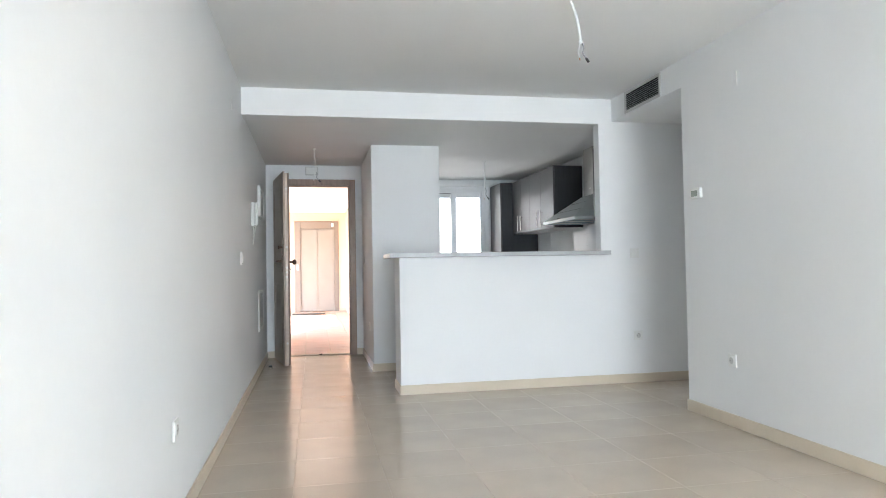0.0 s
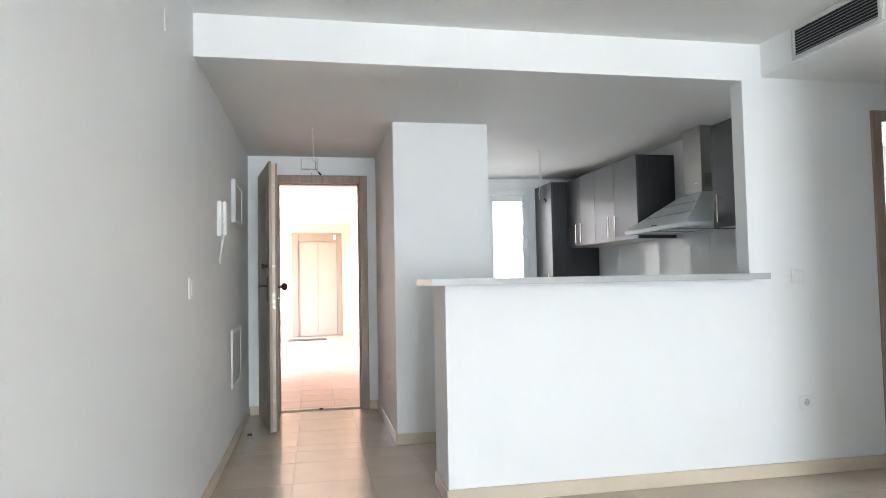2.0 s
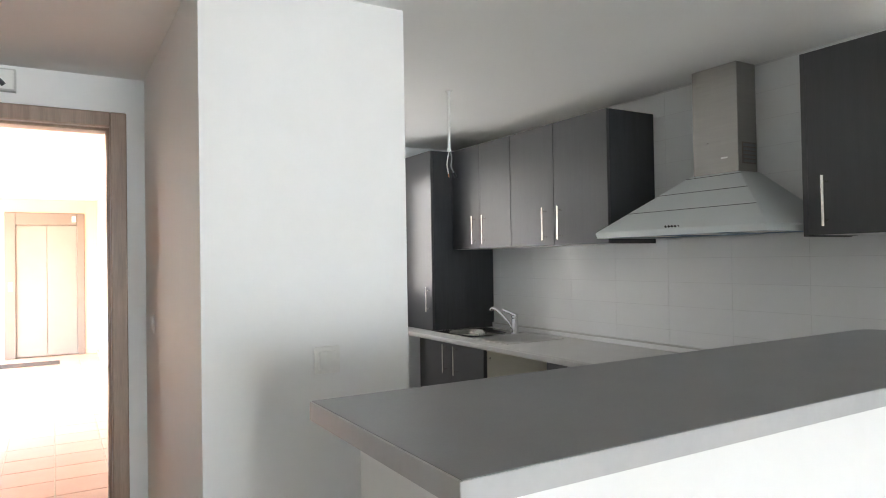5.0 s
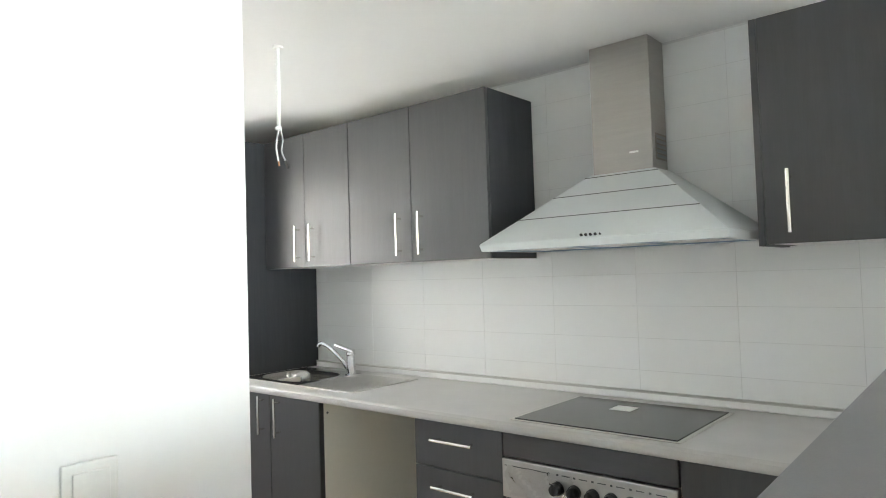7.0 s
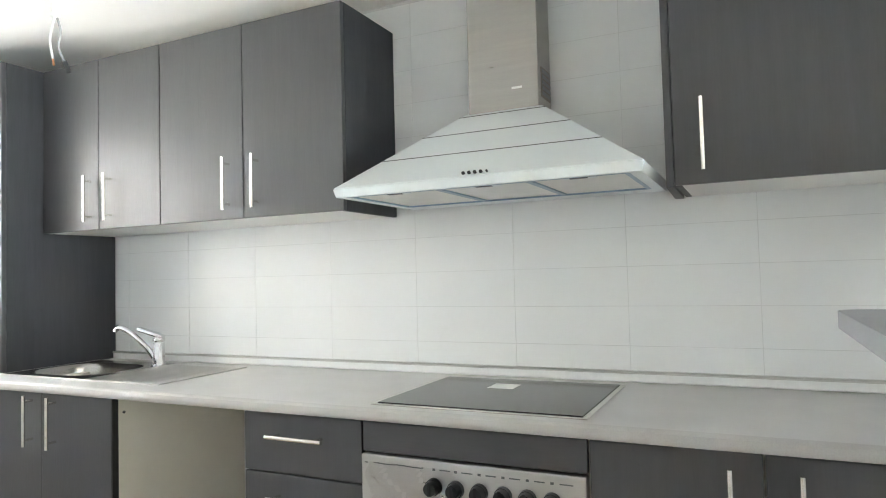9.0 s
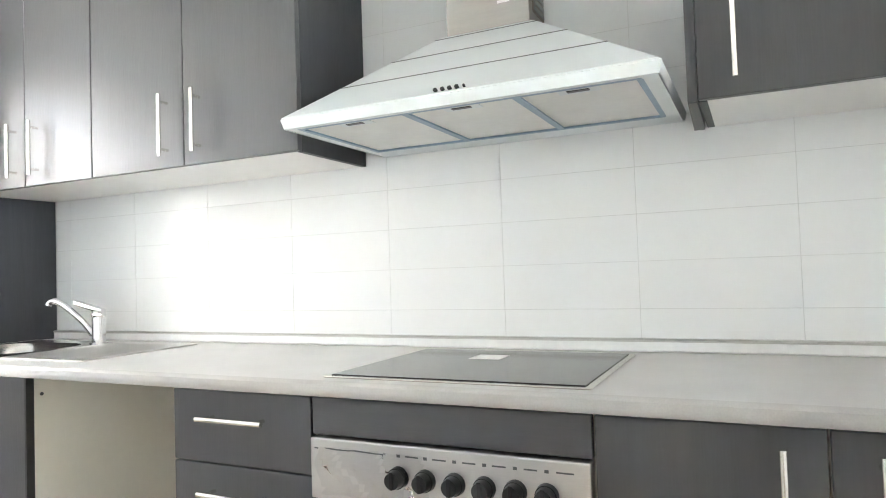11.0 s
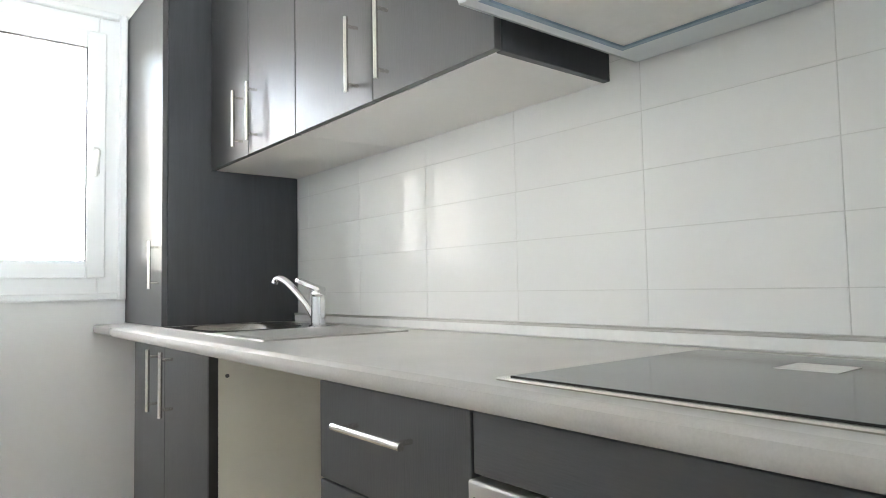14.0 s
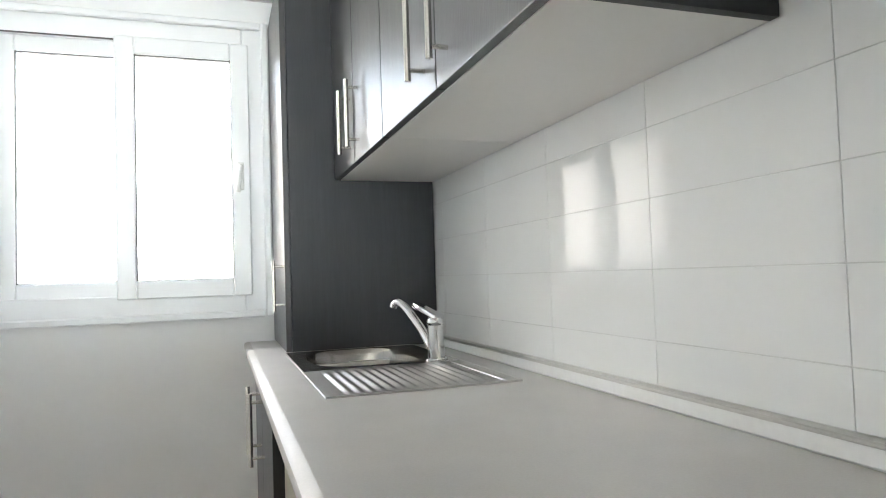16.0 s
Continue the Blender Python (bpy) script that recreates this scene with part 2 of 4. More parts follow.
def solid(name, bm, mat, label, category, kind="", smooth=False):
    """A thing or a piece of the setting that is one mesh."""
    return tagged(new(name, mesh_of(name, bm, mat, smooth)), label, category, "", kind)


def structure(name, boxes, mat, label, category="wall"):
    bm = bmesh.new()
    for b in boxes:
        box(bm, *b)
    return solid(name, bm, mat, label, category, "structure")


B = bmesh.new

# ---- structure ----
ZF = -0.03     # floor
H = 2.256      # lowered ceiling over hall, kitchen and corridor
HB = 2.235     # underside of the beam
HL = 2.452     # living room ceiling
XR = 3.13      # living room's right wall
YB = -9.5      # living room's window wall
YD = 2.68      # wall of the entrance door
YW = 3.81      # wall of the kitchen window
XT = 3.588     # tiled kitchen wall

wall_west = structure("wall_west", [(-0.15, YB, -0.1, 0, YD, HL)], PAINT, "plain white painted plaster wall of living room and hall")
wall_east = structure("wall_east", [(XR, -4.5, -0.1, XR + 0.12, -1.11, HL), (XR, -1.11, H, XR + 0.12, 0, HL)], PAINT,
                      "white painted plaster wall with a lowered soffit over the corridor")
wall_south = structure("wall_south", [(-0.15, YB - 0.2, -0.1, 0.35, YB, HL), (3.45, YB - 0.2, -0.1, 5.92, YB, HL), (0.35, YB - 0.2, 2.17, 3.45, YB, HL)],
                       PAINT, "white wall with the wide terrace door opening")
wall_alcove = structure("wall_alcove", [(XR + 0.12, -4.5, -0.1, 5.92, -4.38, HL), (5.8, YB, -0.1, 5.92, -4.5, HL)], PAINT, "plain white wall of the wider part of the living room")
beam = structure("wall_beam", [(0, 0, HB, XR, 0.20, HL)], PAINT, "white plastered beam face above the open kitchen")
BW = 0.12      # thickness of the bar wall
wall_bar = structure("wall_bar", [(1.235, 0, -0.1, 3.003, BW, 1.0875), (1.235, BW, -0.1, 1.345, 0.345, 1.0875)], PAINT, "white plastered half-height wall carrying the breakfast bar")
wall_middle = structure("wall_middle", [(3.003, 0, -0.1, XR, 0.105, HB), (XR, 0, -0.1, 3.863, 0.105, H), (3.863, 0, 2.085, 4.80, 0.105, H), (4.80, 0, -0.1, 5.7, 0.105, H)], PAINT,
                        "white painted wall beside the bar, running on along the corridor")
wall_pillar = structure("wall_pillar", [(1.131, 1.295, -0.1, 1.829, YW + 0.24, H)], PAINT, "white plastered wall block between hall and kitchen")
wall_door = structure("wall_door", [(-0.15, YD, -0.1, 0.19, YD + 0.13, H), (1.048, YD, -0.1, 1.131, YD + 0.13, H), (0.19, YD, 2.09, 1.048, YD + 0.13, H)],
                      PAINT, "white wall around the entrance door")
wall_window = structure("wall_window", [(1.824, YW, -0.1, 3.8, YW + 0.24, 0.98), (1.824, YW, 2.135, 3.8, YW + 0.24, H), (1.824, YW, 0.98, 2.01, YW + 0.24, 2.135),
                                        (3.03, YW, 0.98, 3.8, YW + 0.24, 2.135)], PAINT, "white kitchen wall around the window")
wall_tiled = structure("wall_tiled", [(XT, 0.105, -0.1, XT + 0.12, YW, H)], TILE_GROUT, "kitchen wall covered with glossy white tiles")
wall_corridor = structure("wall_corridor", [(XR + 0.12, -1.23, -0.1, 5.7, -1.11, H), (5.7, -1.23, -0.1, 5.82, 0.10, H)], PAINT, "plain white corridor wall")
# the opening in the east wall is unseen, added for the fill lamp
wall_bathroom = structure("wall_bathroom", [(XT + 0.12, 2.5, -0.1, 5.82, 2.62, H), (5.7, 0.1, -0.1, 5.82, 0.85, H), (5.7, 1.75, -0.1, 5.82, 2.5, H),
                                            (5.7, 0.85, -0.1, 5.82, 1.75, 1.05), (5.7, 0.85, 1.95, 5.82, 1.75, H)], PAINT, "white wall of the room behind the corridor door")
ceiling = structure("ceiling", [(-0.15, YB - 0.2, HL, 5.92, -4.38, HL + 0.12), (-0.15, -4.38, HL, XR + 0.12, 0.20, HL + 0.12)], CEIL, "white living room ceiling", "ceiling")
ceiling_low = structure("ceiling_lowered", [(-0.15, 0.20, H, 3.8, YW + 0.24, H + 0.1)],
                        CEIL, "white lowered ceiling over hall and kitchen", "ceiling")
structure("ceiling_corridor", [(XR + 0.12, -1.23, H, 5.82, 0.0, H + 0.1)], CEIL, "white lowered ceiling of the corridor", "ceiling")
structure("ceiling_bathroom", [(3.8, 0.0, H, 5.82, 2.62, H + 0.1)], CEIL, "white ceiling of the room off the corridor", "ceiling")
floor = structure("floor", [(-0.15, YB - 0.2, ZF - 0.14, 5.92, YD + 0.12, ZF - 0.0095), (-0.15, -6.2, ZF - 0.0095, 5.82, YD + 0.12, ZF - 0.0025), (1.13, YD + 0.12, ZF - 0.14, 5.82, YW + 0.24, ZF - 0.0025)], GROUT, "floor of large glossy beige porcelain tiles with tight joints", "floor")


def skirting(name, runs):
    bm = B()
    for x0, y0, z0, x1, y1, z1 in runs:
        box(bm, x0, y0, z0 + ZF, x1, y1, z1 + ZF, bevel=0.003)
    return solid(name, bm, SKIRT, "low beige tile skirting along the wall foot", "baseboard", "structure")


skirting("baseboard", [(0, YB, 0, 0.011, YD, 0.078)])
skirting("baseboard_bar", [(1.224, -0.011, 0, 3.858, 0, 0.078), (1.224, 0, 0, 1.235, 0.345, 0.078)])
skirting("baseboard_pillar", [(1.12, 1.284, 0, 1.824, 1.295, 0.078), (1.12, 1.295, 0, 1.131, YD, 0.078)])
skirting("baseboard_door", [(0.011, YD - 0.011, 0, 0.19, YD, 0.078), (1.051, YD - 0.011, 0, 1.12, YD, 0.078)])
skirting("baseboard_east", [(XR - 0.011, -4.5, 0, XR, -1.099, 0.078), (XR, -1.11, 0, 5.7, -1.099, 0.078)])
skirting("baseboard_bathroom", [(XT + 0.13, 2.489, 0, 5.7, 2.5, 0.078)])

# living room terrace door behind the walk
tw = thing("window_terrace", (1.9, YB - 0.1, ZF), "white framed sliding terrace door with clear glass", "window")
tagged(tw, kind="structure")
for x0, x1, y in ((0.35, 1.42, YB - 0.08), (1.37, 2.43, YB - 0.14), (2.38, 3.45, YB - 0.08)):
    bm = B()
    for b in ((x0, y, ZF, x0 + 0.07, y + 0.05, 2.17), (x1 - 0.07, y, ZF, x1, y + 0.05, 2.17), (x0 + 0.07, y, ZF, x1 - 0.07, y + 0.05, 0.08), (x0 + 0.07, y, 2.09, x1 - 0.07, y + 0.05, 2.17)):
        box(bm, *b, bevel=0.004)
    sash = part("window_frame", bm, PVC, tw)
    pane = part("pane", box(B(), x0 + 0.07, y + 0.02, 0.08, x1 - 0.07, y + 0.026, 2.09), GLASS, sash)
    pane.visible_shadow = False

# ---- kitchen window ----
kw = thing("window_1", (2.52, YW, 0.956), "white PVC sliding kitchen window with two panes", "window")
tagged(kw, kind="structure")


def ring(bm, x0, x1, z0, z1, w, y0, y1, bevel=0.004):
    for b in ((x0, y0, z0, x0 + w, y1, z1), (x1 - w, y0, z0, x1, y1, z1), (x0 + w, y0, z0, x1 - w, y1, z0 + w), (x0 + w, y0, z1 - w, x1 - w, y1, z1)):
        box(bm, *b, bevel=bevel)
    return bm


part("window_frame", ring(B(), 2.005, 3.035, 0.976, 2.139, 0.085, YW - 0.004, YW + 0.09), PVC, kw)
part("cover_trim", ring(B(), 1.985, 3.056, 0.956, 2.160, 0.03, YW - 0.026, YW - 0.0045, 0.006), PVC, kw)
for x0, x1, y in ((2.480, 2.976, YW - 0.022), (2.066, 2.550, YW + 0.030)):
    sash = part("sash", ring(B(), x0, x1, 1.046, 2.066, 0.071, y, y + 0.038, 0.005), PVC, kw)
    part("gasket", ring(B(), x0 + 0.069, x1 - 0.069, 1.115, 1.997, 0.005, y + 0.006, y + 0.03, 0), RUBBER, sash)
    pane = part("pane", box(B(), x0 + 0.071, y + 0.015, 1.117, x1 - 0.071, y + 0.021, 1.995), GLASS, sash)
    pane.visible_shadow = False
    if x1 > 2.9:
        bm = B()
        box(bm, 2.925, y - 0.012, 1.47, 2.951, y, 1.58, 0.005, 2)
        handle = part("handle", bm, WHITE_PLASTIC, sash, "white lever handle")
        part("lever", tube(B(), [(2.938, y - 0.012, 1.556), (2.938, y - 0.045, 1.558), (2.935, y - 0.05, 1.53), (2.926, y - 0.048, 1.455)], 0.009), WHITE_PLASTIC, handle, smooth=True)
part("track", box(B(), 2.09, YW - 0.0065, 2.050, 2.479, YW - 0.0042, 2.056), RUBBER, kw)

# ---- entrance door ----
ed = thing("door_frame", (0.61, YD, 0), "brown wooden entrance door frame with stepped moulding", "door frame")
tagged(ed, kind="structure")
for y0, y1, w0, w1 in ((YD - 0.016, YD + 0.035, 0.0, 0.07), (YD + 0.035, YD + 0.14, 0.035, 0.082)):
    bm = B()
    for b in ((0.187 + w0, y0, ZF, 0.187 + w1, y1, 2.087 - w0), (1.051 - w1, y0, ZF, 1.051 - w0, y1, 2.087 - w0), (0.187 + w1, y0, 2.087 - w1, 1.051 - w1, y1, 2.087 - w0)):
        box(bm, *b, bevel=0.005)
    part("moulding", bm, DOOR_WOOD, ed)
bm = B()
for b in ((0.187, YD + 0.131, ZF, 0.26, YD + 0.15, 2.087), (0.978, YD + 0.131, ZF, 1.051, YD + 0.15, 2.087), (0.26, YD + 0.131, 2.015, 0.978, YD + 0.15, 2.087)):
    box(bm, *b, bevel=0.004)
part("outer_moulding", bm, DOOR_WOOD, ed)
part("strike_plate", box(B(), 0.964, YD + 0.04, 1.0, 0.9695, YD + 0.06, 1.16), STEEL, ed)
part("threshold", box(B(), 0.19, YD + 0.09, ZF - 0.003, 1.048, YD + 0.15, ZF + 0.008, 0.004), SKIRT, ed)

# open leaf: hinge side towards the wall, free edge towards the room
LEAF = Matrix.Translation((0.085, 2.655, 0)) @ Matrix.Rotation(radians(10.5), 4, 'Z')
leaf = thing("door_1", (0.15, 2.2, ZF + 0.012), "brown wooden armoured entrance door, standing wide open", "door")


def leafpart(name, bm, mat, parent=None, label="", smooth=False):
    bmesh.ops.transform(bm, matrix=LEAF, verts=bm.verts[:])
    return part(name, bm, mat, parent or leaf, label, smooth)


LW = 0.80
body = leafpart("leaf", box(B(), 0.0, -LW, ZF + 0.012, 0.022, 0, 2.064, 0.003), LEAF_IN)
leafpart("core", box(B(), 0.0225, -LW + 0.012, ZF + 0.014, 0.05, -0.012, 2.049, 0.002), DOOR_EDGE)
leafpart("outer_panel", box(B(), 0.0505, -LW + 0.004, ZF + 0.02, 0.066, -0.004, 2.049, 0.003), DOOR_WOOD)
for z0, z1 in ((0.16, 0.86), (1.02, 1.90)):
    bm = B()
    for b in ((-0.006, -LW + 0.12, z0, 0.0, -LW + 0.14, z1), (-0.006, -0.14, z0, 0.0, -0.12, z1), (-0.006, -LW + 0.14, z0, 0.0, -0.14, z0 + 0.02), (-0.006, -LW + 0.14, z1 - 0.02, 0.0, -0.14, z1)):
        box(bm, *b, bevel=0.002)
    leafpart("panel_moulding", bm, LEAF_IN, body)
bm = B()
for z in (0.22, 0.93, 0.98, 1.03, 1.25, 1.88):
    rod(bm, (0.036, -LW + 0.014, z), (0.036, -LW + 0.002, z), 0.011)
leafpart("lock_bolts", bm, STEEL, smooth=True)
bm = rod(B(), (0.066, -LW + 0.075, 1.09), (0.11, -LW + 0.075, 1.09), 0.012)
ball(bm, (0.125, -LW + 0.075, 1.09), 0.032, (0.8, 1, 1))
leafpart("door_knob", bm, BRONZE, None, "round dark bronze knob", True)
bm = box(B(), -0.008, -LW + 0.05, 0.98, 0, -LW + 0.09, 1.17, 0.003)
tube(bm, [(-0.004, -LW + 0.07, 1.10), (-0.055, -LW + 0.07, 1.10), (-0.06, -LW + 0.10, 1.10), (-0.058, -LW + 0.19, 1.095)], 0.009)
leafpart("door_handle", bm, BRONZE, None, "bronze lever handle on a plate", True)
bm = rod(B(), (0, -LW + 0.07, 1.25), (-0.035, -LW + 0.07, 1.25), 0.011)
rod(bm, (-0.035, -LW + 0.07, 1.25), (-0.05, -LW + 0.07, 1.25), 0.02)
leafpart("latch_knob", bm, BRONZE, smooth=True)
bm = rod(B(), (0.066, -LW + 0.05, 1.0), (0.085, -LW + 0.05, 1.0), 0.013)
box(bm, 0.085, -LW + 0.047, 0.90, 0.1, -LW + 0.053, 0.985, 0.002)
leafpart("key_and_cylinder", bm, NICKEL, smooth=True)
for z in (0.25, 1.0, 1.8):
    leafpart("hinge", rod(B(), (0.07, 0.0, z - 0.06), (0.07, 0.0, z + 0.06), 0.009), BRONZE, smooth=True)

ds = thing("door_stop", (0.09, 1.78, ZF), "small metal door stop with dark rubber on the floor", "door stop")
part("base", rod(B(), (0.09, 1.78, ZF), (0.09, 1.78, ZF + 0.022), 0.022, 18), NICKEL, ds, smooth=True)
part("buffer", rod(B(), (0.09, 1.78, ZF + 0.022), (0.09, 1.78, ZF + 0.04), 0.02, 18, 0.016), BLACK, ds, smooth=True)
bm = ball(B(), (0.62, YD + 0.06, ZF + 0.012), 0.018, (1.2, 0.7, 0.55), 1)
solid("floor_bolt_socket", bm, BRONZE, "small dark scrap lying on the door threshold", "debris")

# ---- corridor door frame ----
cd = thing("door_frame", (4.33, 0.04, 0), "brown wooden inner door frame in the corridor", "door frame")
tagged(cd, kind="structure")
for x0, x1 in ((3.858, 3.928), (4.735, 4.805)):
    part("jamb", box(B(), x0, -0.014, ZF, x1, 0.119, 2.087, 0.004), DOOR_WOOD, cd)
part("head", box(B(), 3.928, -0.014, 2.017, 4.735, 0.119, 2.087, 0.004), DOOR_WOOD, cd)

# ---- landing beyond the entrance ----
LY = 11.1
land_wall = structure("wall_landing", [(-0.13, YD + 0.13, -0.1, 0.03, 5.05, 2.4), (1.33, YD + 0.13, -0.1, 1.48, LY, 2.4), (-0.40, LY, -0.1, 0.10, LY + 0.15, 2.4), (1.145, LY, -0.1, 1.48, LY + 0.15, 2.4),
                                      (0.10, LY, 2.19, 1.145, LY + 0.15, 2.4), (1.048, YD + 0.13, -0.1, 1.33, YD + 0.14, 2.4), (0.03, LY + 0.15, -0.1, 1.2, LY + 0.2, 2.2)],
                      LAND_PAINT, "warm cream painted wall of the stair landing")
# second box: unseen overhang, added to keep the sun off the lift wall
structure("ceiling_landing", [(-0.13, YD + 0.13, 2.4, 1.48, LY + 0.15, 2.52), (-1.3, 7.7, 2.4, -0.13, LY + 0.15, 2.52)], CEIL, "white ceiling of the landing with an added overhang shading the lift end", "ceiling")
floor_land = structure("floor_landing", [(-1.2, YD + 0.12, ZF - 0.14, 1.48, LY + 0.2, ZF - 0.006)], GROUT, "landing floor of small terracotta tiles, partly in sun", "floor")
structure("baseboard_landing", [(0.03, YD + 0.15, ZF, 0.04, 5.05, 0.05), (1.32, YD + 0.15, ZF, 1.33, LY, 0.05), (-0.40, LY - 0.01, ZF, 0.09, LY, 0.05), (1.16, LY - 0.01, ZF, 1.32, LY, 0.05)], LAND_TILE,
          "terracotta skirting on the landing", "baseboard")

lift = thing("lift_door", (0.515, LY, 0), "grey-brown two-leaf lift door in a wide metal frame", "lift door")
bm = B()
for b in ((0.095, LY - 0.03, ZF, 0.235, LY + 0.1, 2.19), (1.05, LY - 0.03, ZF, 1.155, LY + 0.1, 2.19), (0.235, LY - 0.03, 2.0, 1.05, LY + 0.1, 2.19)):
    box(bm, *b, bevel=0.006)
part("lift_frame", bm, LIFT_DARK, lift)
for x0, x1 in ((0.236, 0.641), (0.645, 1.049)):
    part("sliding_leaf", box(B(), x0, LY + 0.02, ZF + 0.01, x1, LY + 0.05, 1.999, 0.003), LIFT, lift)
cp = part("call_plate", box(B(), 0.140, LY - 0.036, 0.99, 0.190, LY - 0.03, 1.13, 0.003), EDGE, lift, "pale call button plate")
part("call_button", rod(B(), (0.165, LY - 0.036, 1.06), (0.165, LY - 0.044, 1.06), 0.012), STEEL, cp)
part("floor_indicator", box(B(), 0.98, LY - 0.036, 2.05, 1.04, LY - 0.03, 2.14, 0.003), PAPER, lift, "pale indicator plate")
mat_ob = solid("door_mat", box(B(), 0.05, 10.05, ZF, 0.80, 10.42, ZF + 0.014, 0.004), MAT, "dark doormat on the landing floor", "doormat")
blocks = thing("block_screen", (-0.44, LY - 0.1, 0), "low stack of brown blocks beside the lift wall", "block wall")
for k in range(5):
    part("block", box(B(), -0.52, LY - 0.2, ZF + 0.02 + k * 0.225, -0.405, LY - 0.05, ZF + 0.215 + k * 0.225, 0.006), BRICK, blocks)
part("joint", box(B(), -0.51, LY - 0.19, ZF, -0.415, LY - 0.06, 1.12), PAPER, blocks)

# outside
ground = solid("ground", box(B(), -400, -400, -3.6, 400, 400, -3.2), EARTH, "dry sandy ground around the building", "ground", "structure")
house = thing("house", (-4, 22, -3.2), "cream rendered neighbouring house with a low tiled roof", "house")
hw = part("wall", box(B(), -12, 20, -3.2, 3.2, 30, 2.6), FACADE, house)
bm = B()
for a in ((-12.5, 19.5, 2.6, 3.7, 30.5, 2.75), (-12, 20, 2.75, 3.2, 30, 2.95)):
    box(bm, *a)
part("roof", bm, ROOF, house)
for k in range(5):
    for z in (-2.3, 0.5):
        wf = part("window", box(B(), -10.5 + k * 2.8, 19.96, z, -9.3 + k * 2.8, 20.02, z + 1.3), PVC, house)
        part("shutter", box(B(), -10.42 + k * 2.8, 19.94, z + 0.08, -9.38 + k * 2.8, 19.962, z + 1.22), EDGE, wf)

# ---- breakfast bar top ----
bar = thing("bar_top", (2.07, 0.1, 1.088), "grey laminate breakfast bar top with pale edge strip", "bar counter")
ZT = 1.122
outline = [(1.144, -0.152), (3.022, -0.152), (3.022, -0.002), (3.001, -0.002), (3.001, 0.107), (3.002, 0.107)]
outline += [(2.942 + 0.06 * math.cos(a), 0.298 + 0.06 * math.sin(a)) for a in [radians(q) for q in (0, 22, 45, 67, 90)]]
outline += [(1.144, 0.345)]
part("top", prism(B(), outline, ZT - 0.034, ZT), BARTOP, bar)
part("front_edge_strip", box(B(), 1.14, -0.1545, ZT - 0.033, 3.022, -0.1525, ZT - 0.001), BAR_EDGE, bar, "pale grey edge strip")
part("end_edge_strip", box(B(), 1.14, -0.152, ZT - 0.033, 1.1435, 0.345, ZT - 0.001), BAR_EDGE, bar)

# ---- kitchen: worktop run ----
WT = 0.858
XF = 2.952     # door fronts of the base units
wt = thing("worktop", (3.31, 2.2, WT - 0.032), "grey-beige laminate kitchen worktop with a rounded front edge", "worktop")
bm = B()
cx0, cx1, cy0, cy1 = 3.08, 3.45, 2.79, 3.255
gx, gy = (2.96, cx0, cx1, XT - 0.001), (0.107, cy0, cy1, YW - 0.002)
up = [[bm.verts.new((x, y, WT)) for y in gy] for x in gx]
dn = [[bm.verts.new((x, y, WT - 0.032)) for y in gy] for x in gx]
for i in range(3):
    for k in range(3):
        if (i, k) != (1, 1):
            bm.faces.new((up[i][k], up[i + 1][k], up[i + 1][k + 1], up[i][k + 1]))
            bm.faces.new((dn[i][k], dn[i][k + 1], dn[i + 1][k + 1], dn[i + 1][k]))
for a, b in (((1, 1), (2, 1)), ((2, 1), (2, 2)), ((2, 2), (1, 2)), ((1, 2), (1, 1))):
    bm.faces.new((up[a[0]][a[1]], up[b[0]][b[1]], dn[b[0]][b[1]], dn[a[0]][a[1]]))
for k in range(3):
    for i in (0, 3):
        bm.faces.new((up[i][k], up[i][k + 1], dn[i][k + 1], dn[i][k]))
        bm.faces.new((up[k][i], up[k + 1][i], dn[k + 1][i], dn[k][i]))
part("top", bm, WORKTOP, wt)
bm = B()
nose = [(2.96, WT - 0.032), (2.942, WT - 0.032), (2.938, WT - 0.025), (2.937, WT - 0.016), (2.939, WT - 0.006), (2.946, WT - 0.001), (2.96, WT)]
r0 = [bm.verts.new((x, 0.107, z)) for x, z in nose]
r1 = [bm.verts.new((x, YW - 0.002, z)) for x, z in nose]
for i in range(len(nose) - 1):
    bm.faces.new((r0[i], r0[i + 1], r1[i + 1], r1[i]))
bm.faces.new(r0)
bm.faces.new(r1[::-1])
part("front_edge", bm, WORK_EDGE, wt, smooth=True)
part("joint_strip", box(B(), 2.9355, 3.50, WT - 0.031, 3.05, 3.506, WT + 0.0006), EDGE, wt)
us = solid("worktop_upstand", box(B(), XT - 0.022, 0.107, WT, XT - 0.001, 3.279, 0.888, 0.004), UPSTAND, "pale grey upstand strip along the worktop's back", "upstand")
part("metal_cap", box(B(), XT - 0.024, 0.107, 0.8845, XT + 0.0, 3.279, 0.892, 0.002), STEEL, us)


def vertical_handle(parent, x, y, z0, z1):
    """Bar handle on two posts, standing off a front that faces -x."""
    h = part("handle", rod(B(), (x - 0.034, y, z0), (x - 0.034, y, z1), 0.0062, 14), NICKEL, parent, "brushed metal bar handle", True)
    for z in (z0 + 0.022, z1 - 0.022):
        part("post", rod(B(), (x - 0.034, y, z), (x, y, z), 0.0045, 10), NICKEL, h, smooth=True)


def level_handle(parent, x, y0, y1, z):
    h = part("handle", rod(B(), (x - 0.034, y0, z), (x - 0.034, y1, z), 0.0062, 14), NICKEL, parent, "brushed metal bar handle", True)
    for y in (y0 + 0.022, y1 - 0.022):
        part("post", rod(B(), (x - 0.034, y, z), (x, y, z), 0.0045, 10), NICKEL, h, smooth=True)


def front(name, x, y0, y1, z0, z1, parent, mat):
    return part(name, box(B(), x, y0 + 0.0015, z0, x + 0.019, y1 - 0.0015, z1, 0.0018, 2), mat, parent)


